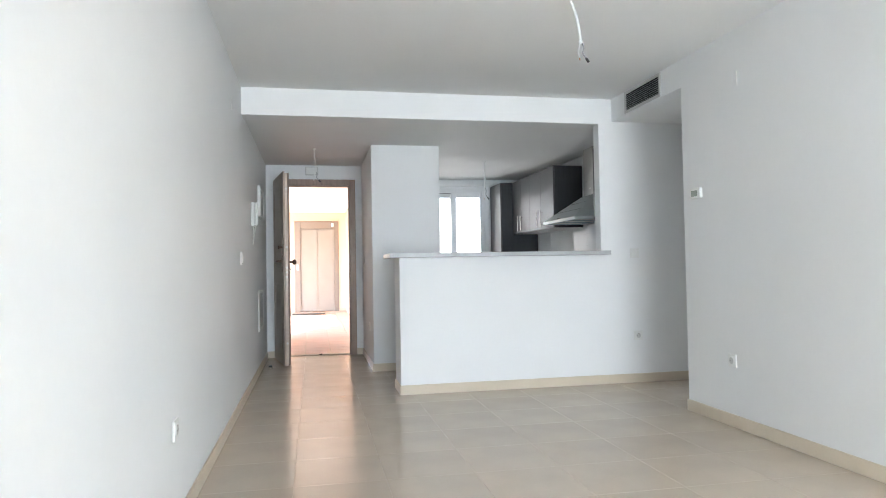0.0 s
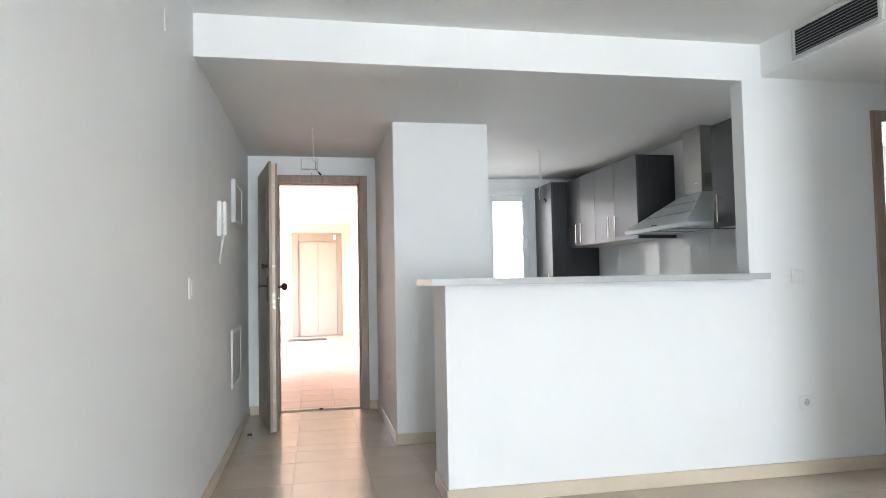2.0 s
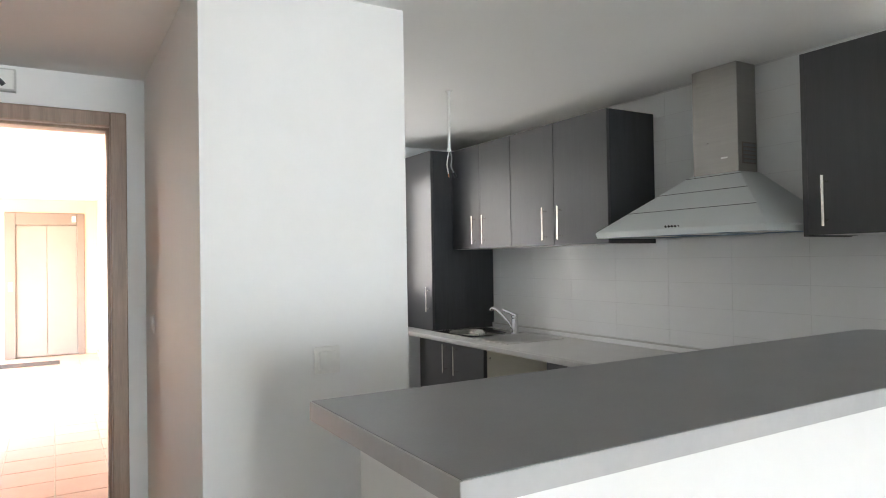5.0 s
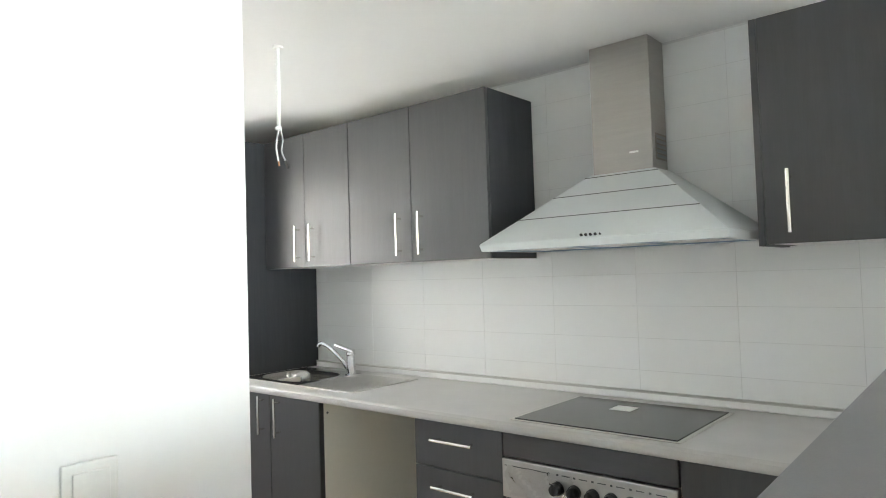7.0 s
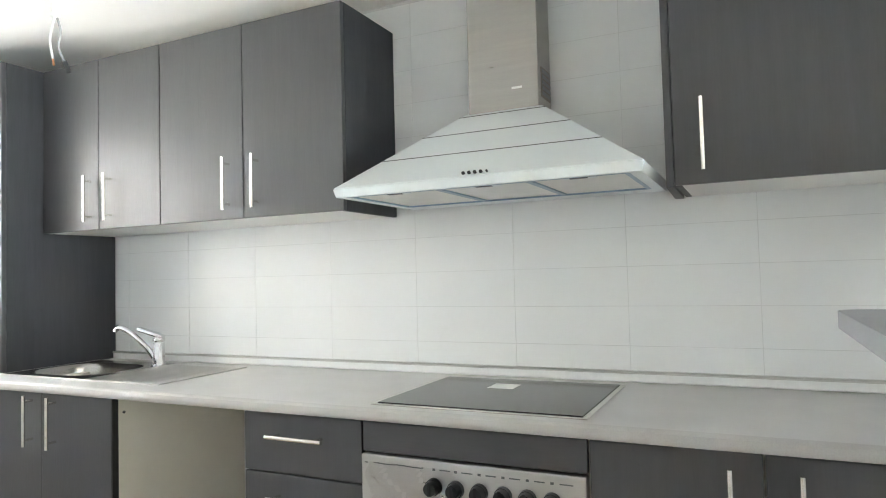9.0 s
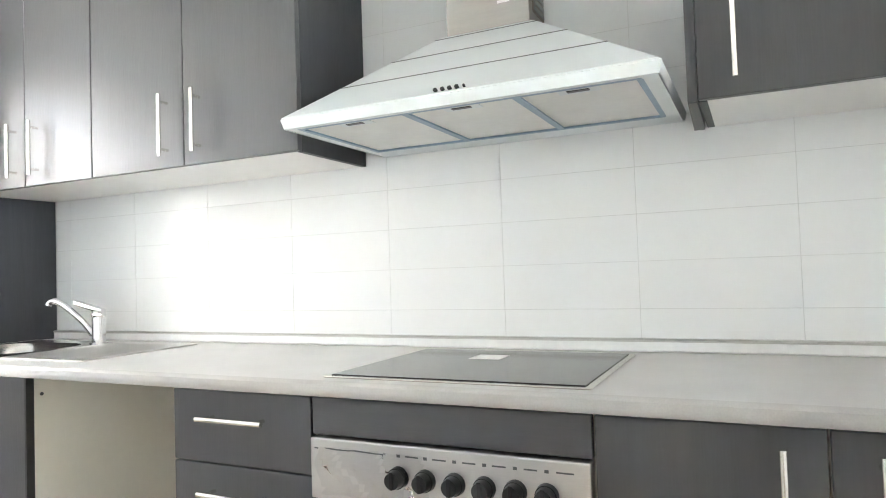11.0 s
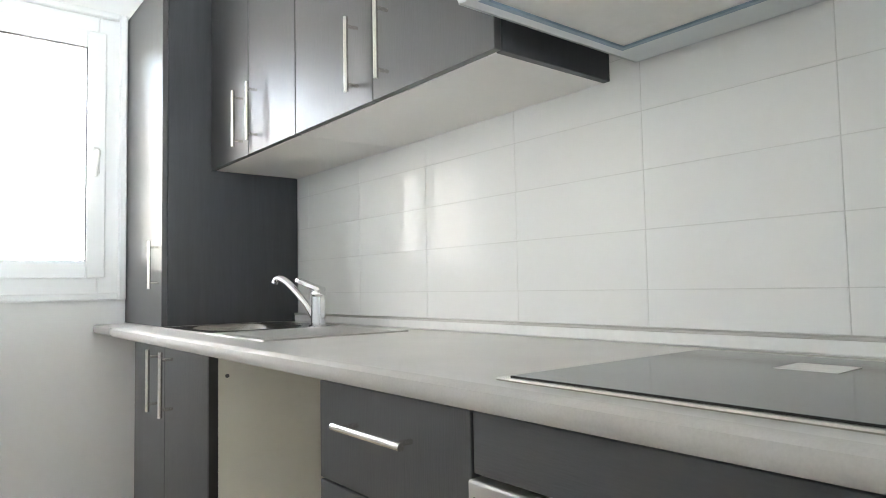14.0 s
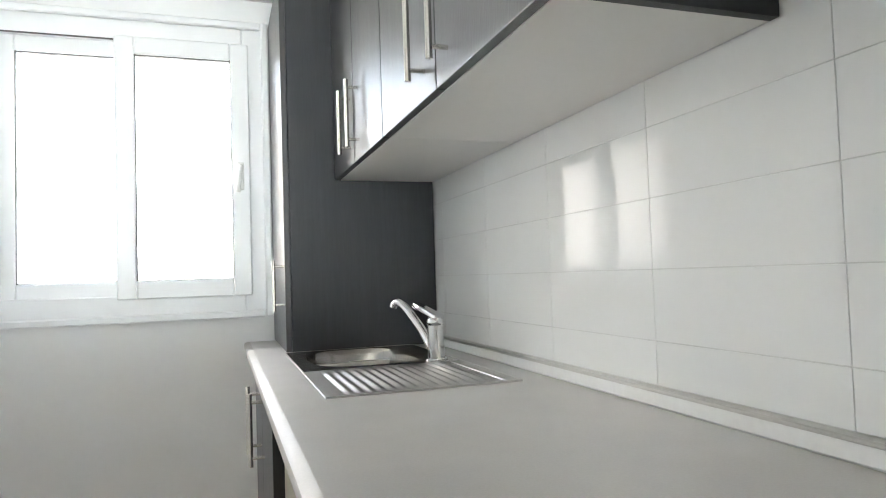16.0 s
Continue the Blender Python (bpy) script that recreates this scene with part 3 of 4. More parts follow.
def carcass(x0, x1, y0, y1, z0, z1, parent):
    """Open box of boards behind the fronts."""
    for b in ((x0, y0, z0, x1, y0 + 0.016, z1), (x0, y1 - 0.016, z0, x1, y1, z1)):
        part("side_panel", box(B(), *b), CREAM, parent)
    part("bottom_board", box(B(), x0 + 0.001, y0 + 0.016, z0 + 0.002, x1, y1 - 0.016, z0 + 0.018), CREAM, parent)
    part("back_board", box(B(), x1 - 0.006, y0 + 0.016, z0 + 0.018, x1, y1 - 0.016, z1), CREAM, parent)


ZB0, ZB1 = 0.125, 0.822
ZC = WT - 0.033

# sink unit
u = thing("base_cabinet", (3.27, 2.85, 0), "dark wenge sink base cabinet with two doors", "kitchen cabinet", "base cabinets")
carcass(XF + 0.021, XT - 0.002, 2.492, 3.205, ZB0, ZC, u)
for y0, y1, hy in ((2.492, 2.862, 2.785), (2.862, 3.205, 2.916)):
    vertical_handle(front("door", XF, y0, y1, ZB0, ZB1, u, WENGE), XF, hy, 0.633, 0.816)
part("screw", rod(B(), (3.0, 2.492, 0.77), (3.0, 2.489, 0.77), 0.005), SEAM, u)
part("side_edge", box(B(), XF + 0.0005, 2.4885, ZB0, XF + 0.024, 2.4917, ZB1), WENGE_EDGE, u)
bm = box(B(), XF + 0.05, 2.50, ZF, XF + 0.064, 3.20, ZB0 - 0.001)
part("plinth", bm, WENGE_EDGE, u)
# filler unit under the tall cupboard
u = thing("base_cabinet", (3.31, 3.5, 0), "dark wenge base cabinet below the tall cupboard", "kitchen cabinet", "base cabinets")
carcass(XF + 0.301, XT - 0.002, 3.207, YW - 0.004, ZB0, ZC, u)
front("door", XF + 0.28, 3.207, YW - 0.004, ZB0, ZB1, u, WENGE)
part("plinth", box(B(), XF + 0.31, 3.24, ZF, XF + 0.324, YW - 0.01, ZB0 - 0.001), WENGE_EDGE, u)
# drawers
u = thing("drawer_unit", (3.27, 1.7, 0), "dark wenge drawer unit with bar handles", "kitchen cabinet", "base cabinets")
carcass(XF + 0.021, XT - 0.002, 1.491, 1.908, ZB0, ZC, u)
for z0, z1 in ((0.651, ZB1), (0.476, 0.647), (ZB0, 0.472)):
    level_handle(front("drawer_front", XF, 1.491, 1.908, z0, z1, u, WENGE), XF, 1.604, 1.800, z0 + 0.109 if z1 - z0 < 0.2 else z1 - 0.06)
part("plinth", box(B(), XF + 0.05, 1.491, ZF, XF + 0.064, 1.908, ZB0 - 0.001), WENGE_EDGE, u)
# right-hand base units
for y0, y1, hy in ((0.503, 0.869, 0.568), (0.137, 0.501, 0.434)):
    u = thing("base_cabinet", (3.31, (y0 + y1) / 2, 0), "dark wenge base cabinet with one door", "kitchen cabinet", "base cabinets")
    carcass(XF + 0.021, XT - 0.002, y0, y1, ZB0, ZC, u)
    vertical_handle(front("door", XF, y0, y1, ZB0, ZB1, u, WENGE), XF, hy, 0.605, 0.794)
    part("plinth", box(B(), XF + 0.05, y0, ZF, XF + 0.064, y1, ZB0 - 0.001), WENGE_EDGE, u)
part("filler", box(B(), XF, 0.107, ZF, XF + 0.019, 0.135, ZB1, 0.002), WENGE, u)

# oven
ov = thing("oven", (3.31, 1.18, 0.0), "built-in oven with steel control panel still in its film", "oven")
OX = XF - 0.012
carcass(XF + 0.021, XT - 0.002, 0.872, 1.489, ZB0, ZC, ov)
front("cover_panel", XF, 0.872, 1.489, 0.742, ZB1, ov, WENGE_H)
cpanel = part("control_panel", box(B(), OX, 0.874, 0.607, XF + 0.02, 1.487, 0.738, 0.004, 2), STEEL, ov, "brushed steel control panel")
for y in (1.268, 1.206, 1.142, 1.079, 1.017, 0.956):
    kn = part("knob", rod(B(), (OX, y, 0.673), (OX - 0.012, y, 0.673), 0.0225, 22, 0.021), BLACK, cpanel, "black rotary knob", True)
    bm = rod(B(), (OX - 0.012, y, 0.673), (OX - 0.030, y, 0.673), 0.0190, 22, 0.0165)
    part("grip", bm, BLACK, kn, smooth=True)
    part("pointer", box(B(), OX - 0.034, y - 0.004, 0.657, OX - 0.0305, y + 0.004, 0.692, 0.001), SHADOW_GAP, kn)
    part("symbol", box(B(), OX - 0.0008, y - 0.004, 0.713, OX - 0.0001, y + 0.004, 0.719), SEAM, cpanel)
for y0, y1 in ((1.475, 1.465), (1.455, 1.30), (1.252, 1.223), (1.19, 1.16), (1.125, 1.097), (1.063, 1.035), (1.0, 0.974), (0.938, 0.905)):
    part("printed_line", box(B(), OX - 0.0007, min(y0, y1), 0.7145, OX - 0.0001, max(y0, y1), 0.7175), SEAM, cpanel)
bm = B()
random.seed(4)
cols = 22
rows_ = 7
grid = [[bm.verts.new((OX - 0.003 - 0.006 * random.random() - 0.004 * math.sin(i * 0.9 + j), 1.465 - 0.26 * i / cols - 0.012 * math.sin(j * 1.1), 0.622 + 0.1 * j / rows_)) for j in range(rows_ + 1)] for i in range(cols + 1)]
for i in range(cols):
    for j in range(rows_):
        if (i + j) % 9:
            bm.faces.new((grid[i][j], grid[i + 1][j], grid[i + 1][j + 1], grid[i][j + 1]))
film = part("protective_film", bm, FILM, cpanel, "wrinkled clear protective film", True)
film.visible_shadow = False
od = part("oven_door", box(B(), OX - 0.004, 0.876, 0.16, XF + 0.02, 1.485, 0.600, 0.004, 2), BLACK, ov, "black glass oven door")
part("door_trim", box(B(), OX - 0.007, 0.878, 0.565, OX - 0.0045, 1.483, 0.598, 0.001), STEEL, od)
hd = part("oven_handle", rod(B(), (OX - 0.05, 0.915, 0.553), (OX - 0.05, 1.445, 0.553), 0.009), NICKEL, od, "metal bar handle", True)
for y in (0.955, 1.405):
    part("post", rod(B(), (OX - 0.05, y, 0.553), (OX - 0.004, y, 0.553), 0.006), NICKEL, hd, smooth=True)
part("plinth", box(B(), XF + 0.05, 0.873, ZF, XF + 0.064, 1.488, ZB0 - 0.001), WENGE_EDGE, ov)

# hob
hob = thing("hob", (3.24, 1.185, WT), "black ceramic glass hob in a thin steel frame", "hob")
part("frame", box(B(), 2.993, 0.880, WT, 3.494, 1.487, WT + 0.004, 0.002), NICKEL, hob)
part("glass", box(B(), 3.007, 0.894, WT + 0.0035, 3.480, 1.473, WT + 0.0062, 0.001), HOB_GLASS, hob)
solid("sticker", box(B(), 3.305, 1.18, WT + 0.0064, 3.385, 1.262, WT + 0.0072), PAPER, "small white paper sticker on the hob glass", "sticker")

# sink
sk = thing("sink", (3.27, 2.83, WT), "stainless steel sink with a rounded bowl and ribbed drainer", "sink")
SX0, SX1, SY0, SY1, SD = 3.053, 3.487, 2.385, 3.268, 2.78
bm = B()
BX, BY, RX, RY = 3.258, 3.028, 0.165, 0.210
N = 64
z = WT + 0.004


def super_pt(a, rx, ry, e=3.2):
    c, s = math.cos(a), math.sin(a)
    k = (abs(c) ** e + abs(s) ** e) ** (-1 / e)
    return BX + rx * c * k, BY + ry * s * k


def rect_pt(a):
    c, s = math.cos(a), math.sin(a)
    k = min(((SX1 - BX) if c > 0 else (BX - SX0)) / max(abs(c), 1e-6), ((SY1 - BY) if s > 0 else (BY - SD)) / max(abs(s), 1e-6))
    return BX + c * k, BY + s * k


angles = sorted([2 * math.pi * i / N for i in range(N)] + [math.atan2(y - BY, x - BX) % (2 * math.pi) for x in (SX0, SX1) for y in (SD, SY1)])
levels = [[(*rect_pt(a), z) for a in angles]]
for rx, ry, zz in ((RX, RY, z), (RX - 0.004, RY - 0.004, z - 0.004), (RX - 0.008, RY - 0.008, z - 0.02), (RX - 0.016, RY - 0.016, z - 0.12), (RX - 0.04, RY - 0.04, z - 0.150), (0.05, 0.05, z - 0.156), (0.03, 0.03, z - 0.162)):
    levels.append([(*super_pt(a, rx, ry), zz) for a in angles])
rings = [[bm.verts.new(p) for p in lev] for lev in levels]
for a, b in zip(rings, rings[1:]):
    for i in range(len(angles)):
        j = (i + 1) % len(angles)
        bm.faces.new((a[i], a[j], b[j], b[i]))
bm.faces.new(rings[-1])
# bowl and its flat surround share the darkened steel
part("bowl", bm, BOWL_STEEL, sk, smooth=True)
bm = B()
nx, ny = 216, 14
g = []
for i in range(nx + 1):
    x = SX0 + (SX1 - SX0) * i / nx
    row = []
    for j in range(ny + 1):
        y = SY0 + (SD - SY0) * j / ny
        inside = 0.04 < x - SX0 < 0.40 and 0 < j < ny
        taper = min(1.0, (j / ny) * 5, (1 - j / ny) * 5)
        ridge = (0.5 - 0.5 * math.cos((x - SX0 - 0.04) / 0.36 * math.pi * 30)) * 0.0042 * taper if inside else 0.0
        row.append(bm.verts.new((x, y, z - (0.003 if inside else 0) + ridge)))
    g.append(row)
for i in range(nx):
    for j in range(ny):
        bm.faces.new((g[i][j], g[i + 1][j], g[i + 1][j + 1], g[i][j + 1]))
part("drainer", bm, SINK_STEEL, sk, "ribbed draining board", True)
bm = B()
for b in ((SX0 - 0.002, SY0 - 0.002, SX1 + 0.002, SY0), (SX0 - 0.002, SY1, SX1 + 0.002, SY1 + 0.002), (SX0 - 0.002, SY0, SX0, SY1), (SX1, SY0, SX1 + 0.002, SY1)):
    box(bm, b[0], b[1], WT - 0.0, b[2], b[3], z + 0.0005)
part("rim", bm, SINK_STEEL, sk)
part("drain", rod(B(), (BX, BY, z - 0.1605), (BX, BY, z - 0.155), 0.032, 24), CHROME, sk, smooth=True)
TX, TY = 3.425, 2.808
tap = thing("kitchen_tap", (TX, TY, z), "chrome single-lever kitchen tap with a slanting spout", "tap")
bm = rod(B(), (TX, TY, z), (TX, TY, z + 0.006), 0.031, 24)
rod(bm, (TX, TY, z + 0.006), (TX, TY, z + 0.105), 0.0245, 24, 0.0225)
part("body", bm, CHROME, tap, smooth=True)
part("spout", tube(B(), [(TX - 0.009, TY + 0.02, z + 0.035), (TX - 0.023, TY + 0.05, z + 0.08), (TX - 0.049, TY + 0.108, z + 0.138), (TX - 0.064, TY + 0.143, z + 0.160), (TX - 0.072, TY + 0.166, z + 0.161), (TX - 0.076, TY + 0.175, z + 0.148)], 0.0125, 12), CHROME, tap, smooth=True)
bm = B()
ball(bm, (TX, TY, z + 0.108), 0.0255, (1, 1, 0.8), 3)
wedge = box(B(), -0.017, -0.02, -0.006, 0.017, 0.10, 0.012, 0.006, 2)
for v in wedge.verts:
    v.co.x *= 1.1 - 3.0 * max(0.0, v.co.y)
bmesh.ops.transform(wedge, matrix=Matrix.Translation((TX, TY, z + 0.122)) @ Matrix.Rotation(radians(20), 4, 'Z') @ Matrix.Rotation(radians(18), 4, 'X'), verts=wedge.verts[:])
lever_mesh = bpy.data.meshes.new("lever_blade")
wedge.to_mesh(lever_mesh)
wedge.free()
bm.from_mesh(lever_mesh)
part("lever", bm, CHROME, tap, "chrome lever on top", True)

# ---- tall cupboard and wall units ----
tc = thing("tall_cupboard", (3.32, 3.54, WT), "tall dark wenge cupboard standing on the worktop beside the window", "kitchen cabinet")
part("side_panel", box(B(), 3.077, 3.28, WT + 0.001, XT - 0.004, 3.298, 2.144, 0.0015), WENGE_SIDE, tc)
bm = B()
for b in ((3.077, YW - 0.02, WT + 0.001, XT - 0.004, YW - 0.003, 2.144), (3.077, 3.298, 2.126, XT - 0.004, YW - 0.02, 2.144), (3.077, 3.298, WT + 0.001, XT - 0.004, YW - 0.02, WT + 0.018)):
    box(bm, *b)
part("carcass", bm, WENGE_SIDE, tc)
d = front("door", 3.057, 3.28, YW - 0.003, WT + 0.004, 2.144, tc, WENGE)
vertical_handle(d, 3.057, 3.316, 0.997, 1.169)

ZU0, ZU1 = 1.436, 2.143
XU = 3.231


def wall_unit(y0, y1, doors, dark_low=False, dark_high=False, XU=XU):
    u = thing("wall_cabinet", (3.41, (y0 + y1) / 2, ZU0), "dark wenge wall cabinet with bar handles and a cream underside", "kitchen cabinet", "wall cabinets")
    bm = B()
    box(bm, XU + 0.02, y0, ZU0 if dark_low else ZU0 + 0.0205, XT - 0.006, y0 + 0.018, ZU1, 0.001)
    part("side_panel", bm, WENGE_SIDE if dark_low else CREAM, u)
    part("side_panel", box(B(), XU + 0.02, y1 - 0.018, ZU0 if dark_high else ZU0 + 0.0205, XT - 0.006, y1, ZU1, 0.001), WENGE_SIDE if dark_high else CREAM, u)
    part("bottom_board", box(B(), XU + 0.021, y0 + (0.018 if dark_low else 0), ZU0 + 0.001, XT - 0.006, y1 - (0.018 if dark_high else 0), ZU0 + 0.02), UNDER, u, "off-white melamine board")
    part("top_board", box(B(), XU + 0.021, y0 + 0.018, ZU1 - 0.018, XT - 0.006, y1 - 0.018, ZU1), CREAM, u)
    for a, b, hy in doors:
        dd = front("door", XU, a, b, ZU0 + 0.001, ZU1, u, WENGE)
        vertical_handle(dd, XU, hy, 1.468, 1.659)
    return u


wall_unit(2.571, 3.277, ((2.922, 3.277, 2.971), (2.571, 2.922, 2.849)))
wall_unit(1.722, 2.570, ((2.153, 2.570, 2.221), (1.722, 2.153, 2.086)), dark_low=True)
XE = 3.262     # front of the unit beyond the hood
u = wall_unit(0.110, 0.690, ((0.110, 0.690, 0.614),), dark_low=True, dark_high=True, XU=XE)
part("end_panel", prism(B(), [(XE + 0.002, 0.6905), (XT - 0.006, 0.6955), (XT - 0.006, 0.7215), (XE + 0.002, 0.7105)], ZU0 - 0.004, ZU1), WENGE, u)

# ---- extractor hood ----
hood = thing("extractor_hood", (3.33, 1.2, 1.457), "chimney extractor hood of film-covered steel with three filters below", "extractor hood")
bm = B()
HY0, HY1, HX0 = 0.738, 1.658, 3.073
low = [bm.verts.new(p) for p in ((HX0 + 0.008, HY0 + 0.006, 1.458), (XT - 0.008, HY0 + 0.006, 1.458), (XT - 0.008, HY1 - 0.006, 1.458), (HX0 + 0.008, HY1 - 0.006, 1.458))]
lip = [bm.verts.new(p) for p in ((HX0, HY0, 1.484), (XT - 0.008, HY0, 1.484), (XT - 0.008, HY1, 1.484), (HX0, HY1, 1.484))]
top = [bm.verts.new(p) for p in ((3.430, 1.098, 1.748), (XT - 0.008, 1.098, 1.748), (XT - 0.008, 1.366, 1.748), (3.430, 1.366, 1.748))]
for a, b in ((low, lip), (lip, top)):
    for i in range(4):
        bm.faces.new((a[i], a[(i + 1) % 4], b[(i + 1) % 4], b[i]))
bm.faces.new(top)
bmesh.ops.bevel(bm, geom=[e for e in bm.edges if not e.is_boundary], offset=0.003, segments=2, affect='EDGES')
canopy = part("canopy", bm, HOOD_FILM, hood, "pale film-covered canopy")


def slope(s, off=0.0):
    """Front slope of the canopy: x, low y, high y and z at share s."""
    return HX0 + (3.430 - HX0) * s - off, HY0 + (1.098 - HY0) * s, HY1 + (1.366 - HY1) * s, 1.484 + 0.264 * s + off * 0.6


for s in (0.34, 0.66, 0.95):
    bm = B()
    x0, a0, b0, z0 = slope(s, 0.0008)
    x1, a1, b1, z1 = slope(s + 0.010, 0.0008)
    vs = [bm.verts.new(p) for p in ((x0, a0, z0), (x0, b0, z0), (x1, b1, z1), (x1, a1, z1))]
    vb = [bm.verts.new(v.co + Vector((0.0006, 0, -0.0004))) for v in vs]
    bm.faces.new(vs)
    bm.faces.new(vb[::-1])
    for i in range(4):
        bm.faces.new((vs[i], vs[(i + 1) % 4], vb[(i + 1) % 4], vb[i]))
    part("seam", bm, SEAM, canopy)
xs, _, _, zs = slope(0.035, 0.001)
for k in range(5):
    part("button", rod(B(), (xs + 0.003, 1.225 - k * 0.0175, zs - 0.002), (xs - 0.005, 1.225 - k * 0.0175, zs + 0.003), 0.0048 if k < 4 else 0.003), BLACK, canopy)
bm = box(B(), 3.440, 1.110, 1.744, XT - 0.008, 1.354, H - 0.002, 0.002)
chim = part("chimney", bm, CHIMNEY_STEEL, hood, "brushed steel chimney")
part("vent_grille", box(B(), 3.468, 1.1075, 1.785, 3.568, 1.1095, 1.885), LIFT, chim)
for k in range(5):
    part("vent_slot", box(B(), 3.474, 1.1045, 1.792 + k * 0.0185, 3.562, 1.1068, 1.803 + k * 0.0185), GREY_PLASTIC, chim)
part("badge", box(B(), 3.4385, 1.165, 1.815, 3.4399, 1.20, 1.822), PAPER, chim)
zl = 1.460
bm = B()
for b in ((HX0 + 0.012, HY0 + 0.01, HX0 + 0.03, HY1 - 0.01), (3.495, HY0 + 0.01, XT - 0.01, HY1 - 0.01), (HX0 + 0.03, HY0 + 0.01, 3.495, HY0 + 0.045), (HX0 + 0.03, HY1 - 0.035, 3.495, HY1 - 0.01)):
    box(bm, b[0], b[1], zl - 0.001, b[2], b[3], zl + 0.012)
part("underside_frame", bm, HOOD_FILM, hood)
edges_y = (HY1 - 0.035, 1.322, 1.048, HY0 + 0.045)
for a, b in zip(edges_y, edges_y[1:]):
    fl = part("filter", box(B(), HX0 + 0.04, b + 0.008, zl + 0.004, 3.485, a - 0.008, zl + 0.010), FILTER, hood, "filter panel under pale film")
    mid = (a + b) / 2
    part("latch_plate", box(B(), HX0 + 0.046, mid - 0.045, zl + 0.001, HX0 + 0.085, mid + 0.045, zl + 0.0039, 0.001), HOOD_FILM, fl)
    part("latch", box(B(), HX0 + 0.054, mid - 0.024, zl - 0.001, HX0 + 0.068, mid + 0.024, zl + 0.0008, 0.0005), BLACK, fl)
for y in edges_y[1:3]:
    part("blue_strip", box(B(), HX0 + 0.03, y - 0.0085, zl - 0.001, 3.495, y + 0.0085, zl + 0.0035), BLUE_TAPE, hood, "strip of blue protective film")
for b in ((HX0 + 0.03, edges_y[3] - 0.002, HX0 + 0.0405, edges_y[0] + 0.002), (3.4845, edges_y[3] - 0.002, 3.496, edges_y[0] + 0.002), (HX0 + 0.0405, edges_y[3] - 0.004, 3.4845, edges_y[3] + 0.009), (HX0 + 0.0405, edges_y[0] - 0.009, 3.4845, edges_y[0] + 0.002)):
    part("blue_strip", box(B(), b[0], b[1], zl - 0.0015, b[2], b[3], zl + 0.003), BLUE_TAPE, hood)

# ---- air grille ----
ag = thing("air_grille", (XR, -0.55, 2.26), "grey slatted air conditioning grille in the soffit", "vent")
GY0, GY1, GZ0, GZ1 = -0.845, -0.268, 2.264, 2.444
bm = B()
for b in ((GY0, GZ0, GY0 + 0.022, GZ1), (GY1 - 0.022, GZ0, GY1, GZ1), (GY0 + 0.022, GZ0, GY1 - 0.022, GZ0 + 0.022), (GY0 + 0.022, GZ1 - 0.022, GY1 - 0.022, GZ1)):
    box(bm, XR - 0.012, b[0], b[1], XR - 0.0005, b[2], b[3], 0.002)
part("frame", bm, EDGE, ag)
# near-black sheet: the duct's darkness behind the slats is put into its colour
part("duct_shade", box(B(), XR - 0.003, GY0 + 0.022, GZ0 + 0.022, XR - 0.001, GY1 - 0.022, GZ1 - 0.022), SHADOW_GAP, ag)
for k in range(8):
    zz = GZ0 + 0.031 + k * 0.0158
    bm = box(B(), -0.008, GY0 + 0.022, -0.0012, 0.002, GY1 - 0.022, 0.0012)
    bmesh.ops.transform(bm, matrix=Matrix.Translation((XR - 0.006, 0, zz)) @ Matrix.Rotation(radians(-32), 4, 'Y'), verts=bm.verts[:])
    part("slat", bm, GREY_PLASTIC, ag)

# ---- switches, sockets, panels ----
# each plate is built facing -y about its own centre, then turned to its wall


def plate(name, at, turn, label, category, kind_of, size=0.082):
    m = Matrix.Translation(at) @ Matrix.Rotation(radians(turn), 4, 'Z')
    t = thing(name, at, label, category)

    def add(pname, bm, mat, parent=t, smooth=False):
        bmesh.ops.transform(bm, matrix=m, verts=bm.verts[:])
        return part(pname, bm, mat, parent, "", smooth)
    h = size / 2
    base = add("plate", box(B(), -h, -0.010, -h, h, -0.0004, h, 0.003, 2), WHITE_PLASTIC)
    if kind_of == "switch":
        for x0, x1 in (((-h * 0.66, -0.001), (0.001, h * 0.66)) if size > 0.09 else ((-h * 0.66, h * 0.66),)):
            add("rocker", box(B(), x0, -0.0155, -h * 0.66, x1, -0.0095, h * 0.66, 0.002, 2), WHITE_PLASTIC)
    else:
        add("insert", rod(B(), (0, -0.0095, 0), (0, -0.0125, 0), h * 0.62, 28), WHITE_PLASTIC, smooth=True)
        add("recess", rod(B(), (0, -0.0126, 0), (0, -0.0130, 0), h * 0.5, 28), EDGE, smooth=True)
        # flat near-black discs, coloured as the darkness inside the pin holes
        for sx in (-1, 1):
            add("pin_hole_dark", rod(B(), (sx * 0.0095, -0.0131, 0), (sx * 0.0095, -0.0136, 0), 0.0025, 10), SHADOW_GAP)
        add("earth_clip", box(B(), -0.003, -0.0145, h * 0.34, 0.003, -0.0125, h * 0.5), NICKEL)
    return t


plate("light_switch", (0, -0.10, 1.098), 90, "white light switch on the painted wall", "switch", "switch", 0.095)
plate("wall_socket", (0, -2.58, 0.382), 90, "white power socket low on the wall", "socket", "socket")
plate("light_switch", (1.131, 2.39, 1.105), -90, "white light switch beside the entrance door", "switch", "switch")
plate("wall_socket", (1.131, 1.715, 0.385), -90, "white power socket low in the hall", "socket", "socket")
plate("light_switch", (1.524, 1.295, 1.043), 0, "white light switch facing the breakfast bar", "switch", "switch", 0.089)
plate("light_switch", (3.313, 0, 1.10), 0, "white light switch beside the bar", "switch", "switch")
plate("wall_socket", (3.33, 0, 0.378), 0, "white power socket low beside the bar", "socket", "socket")
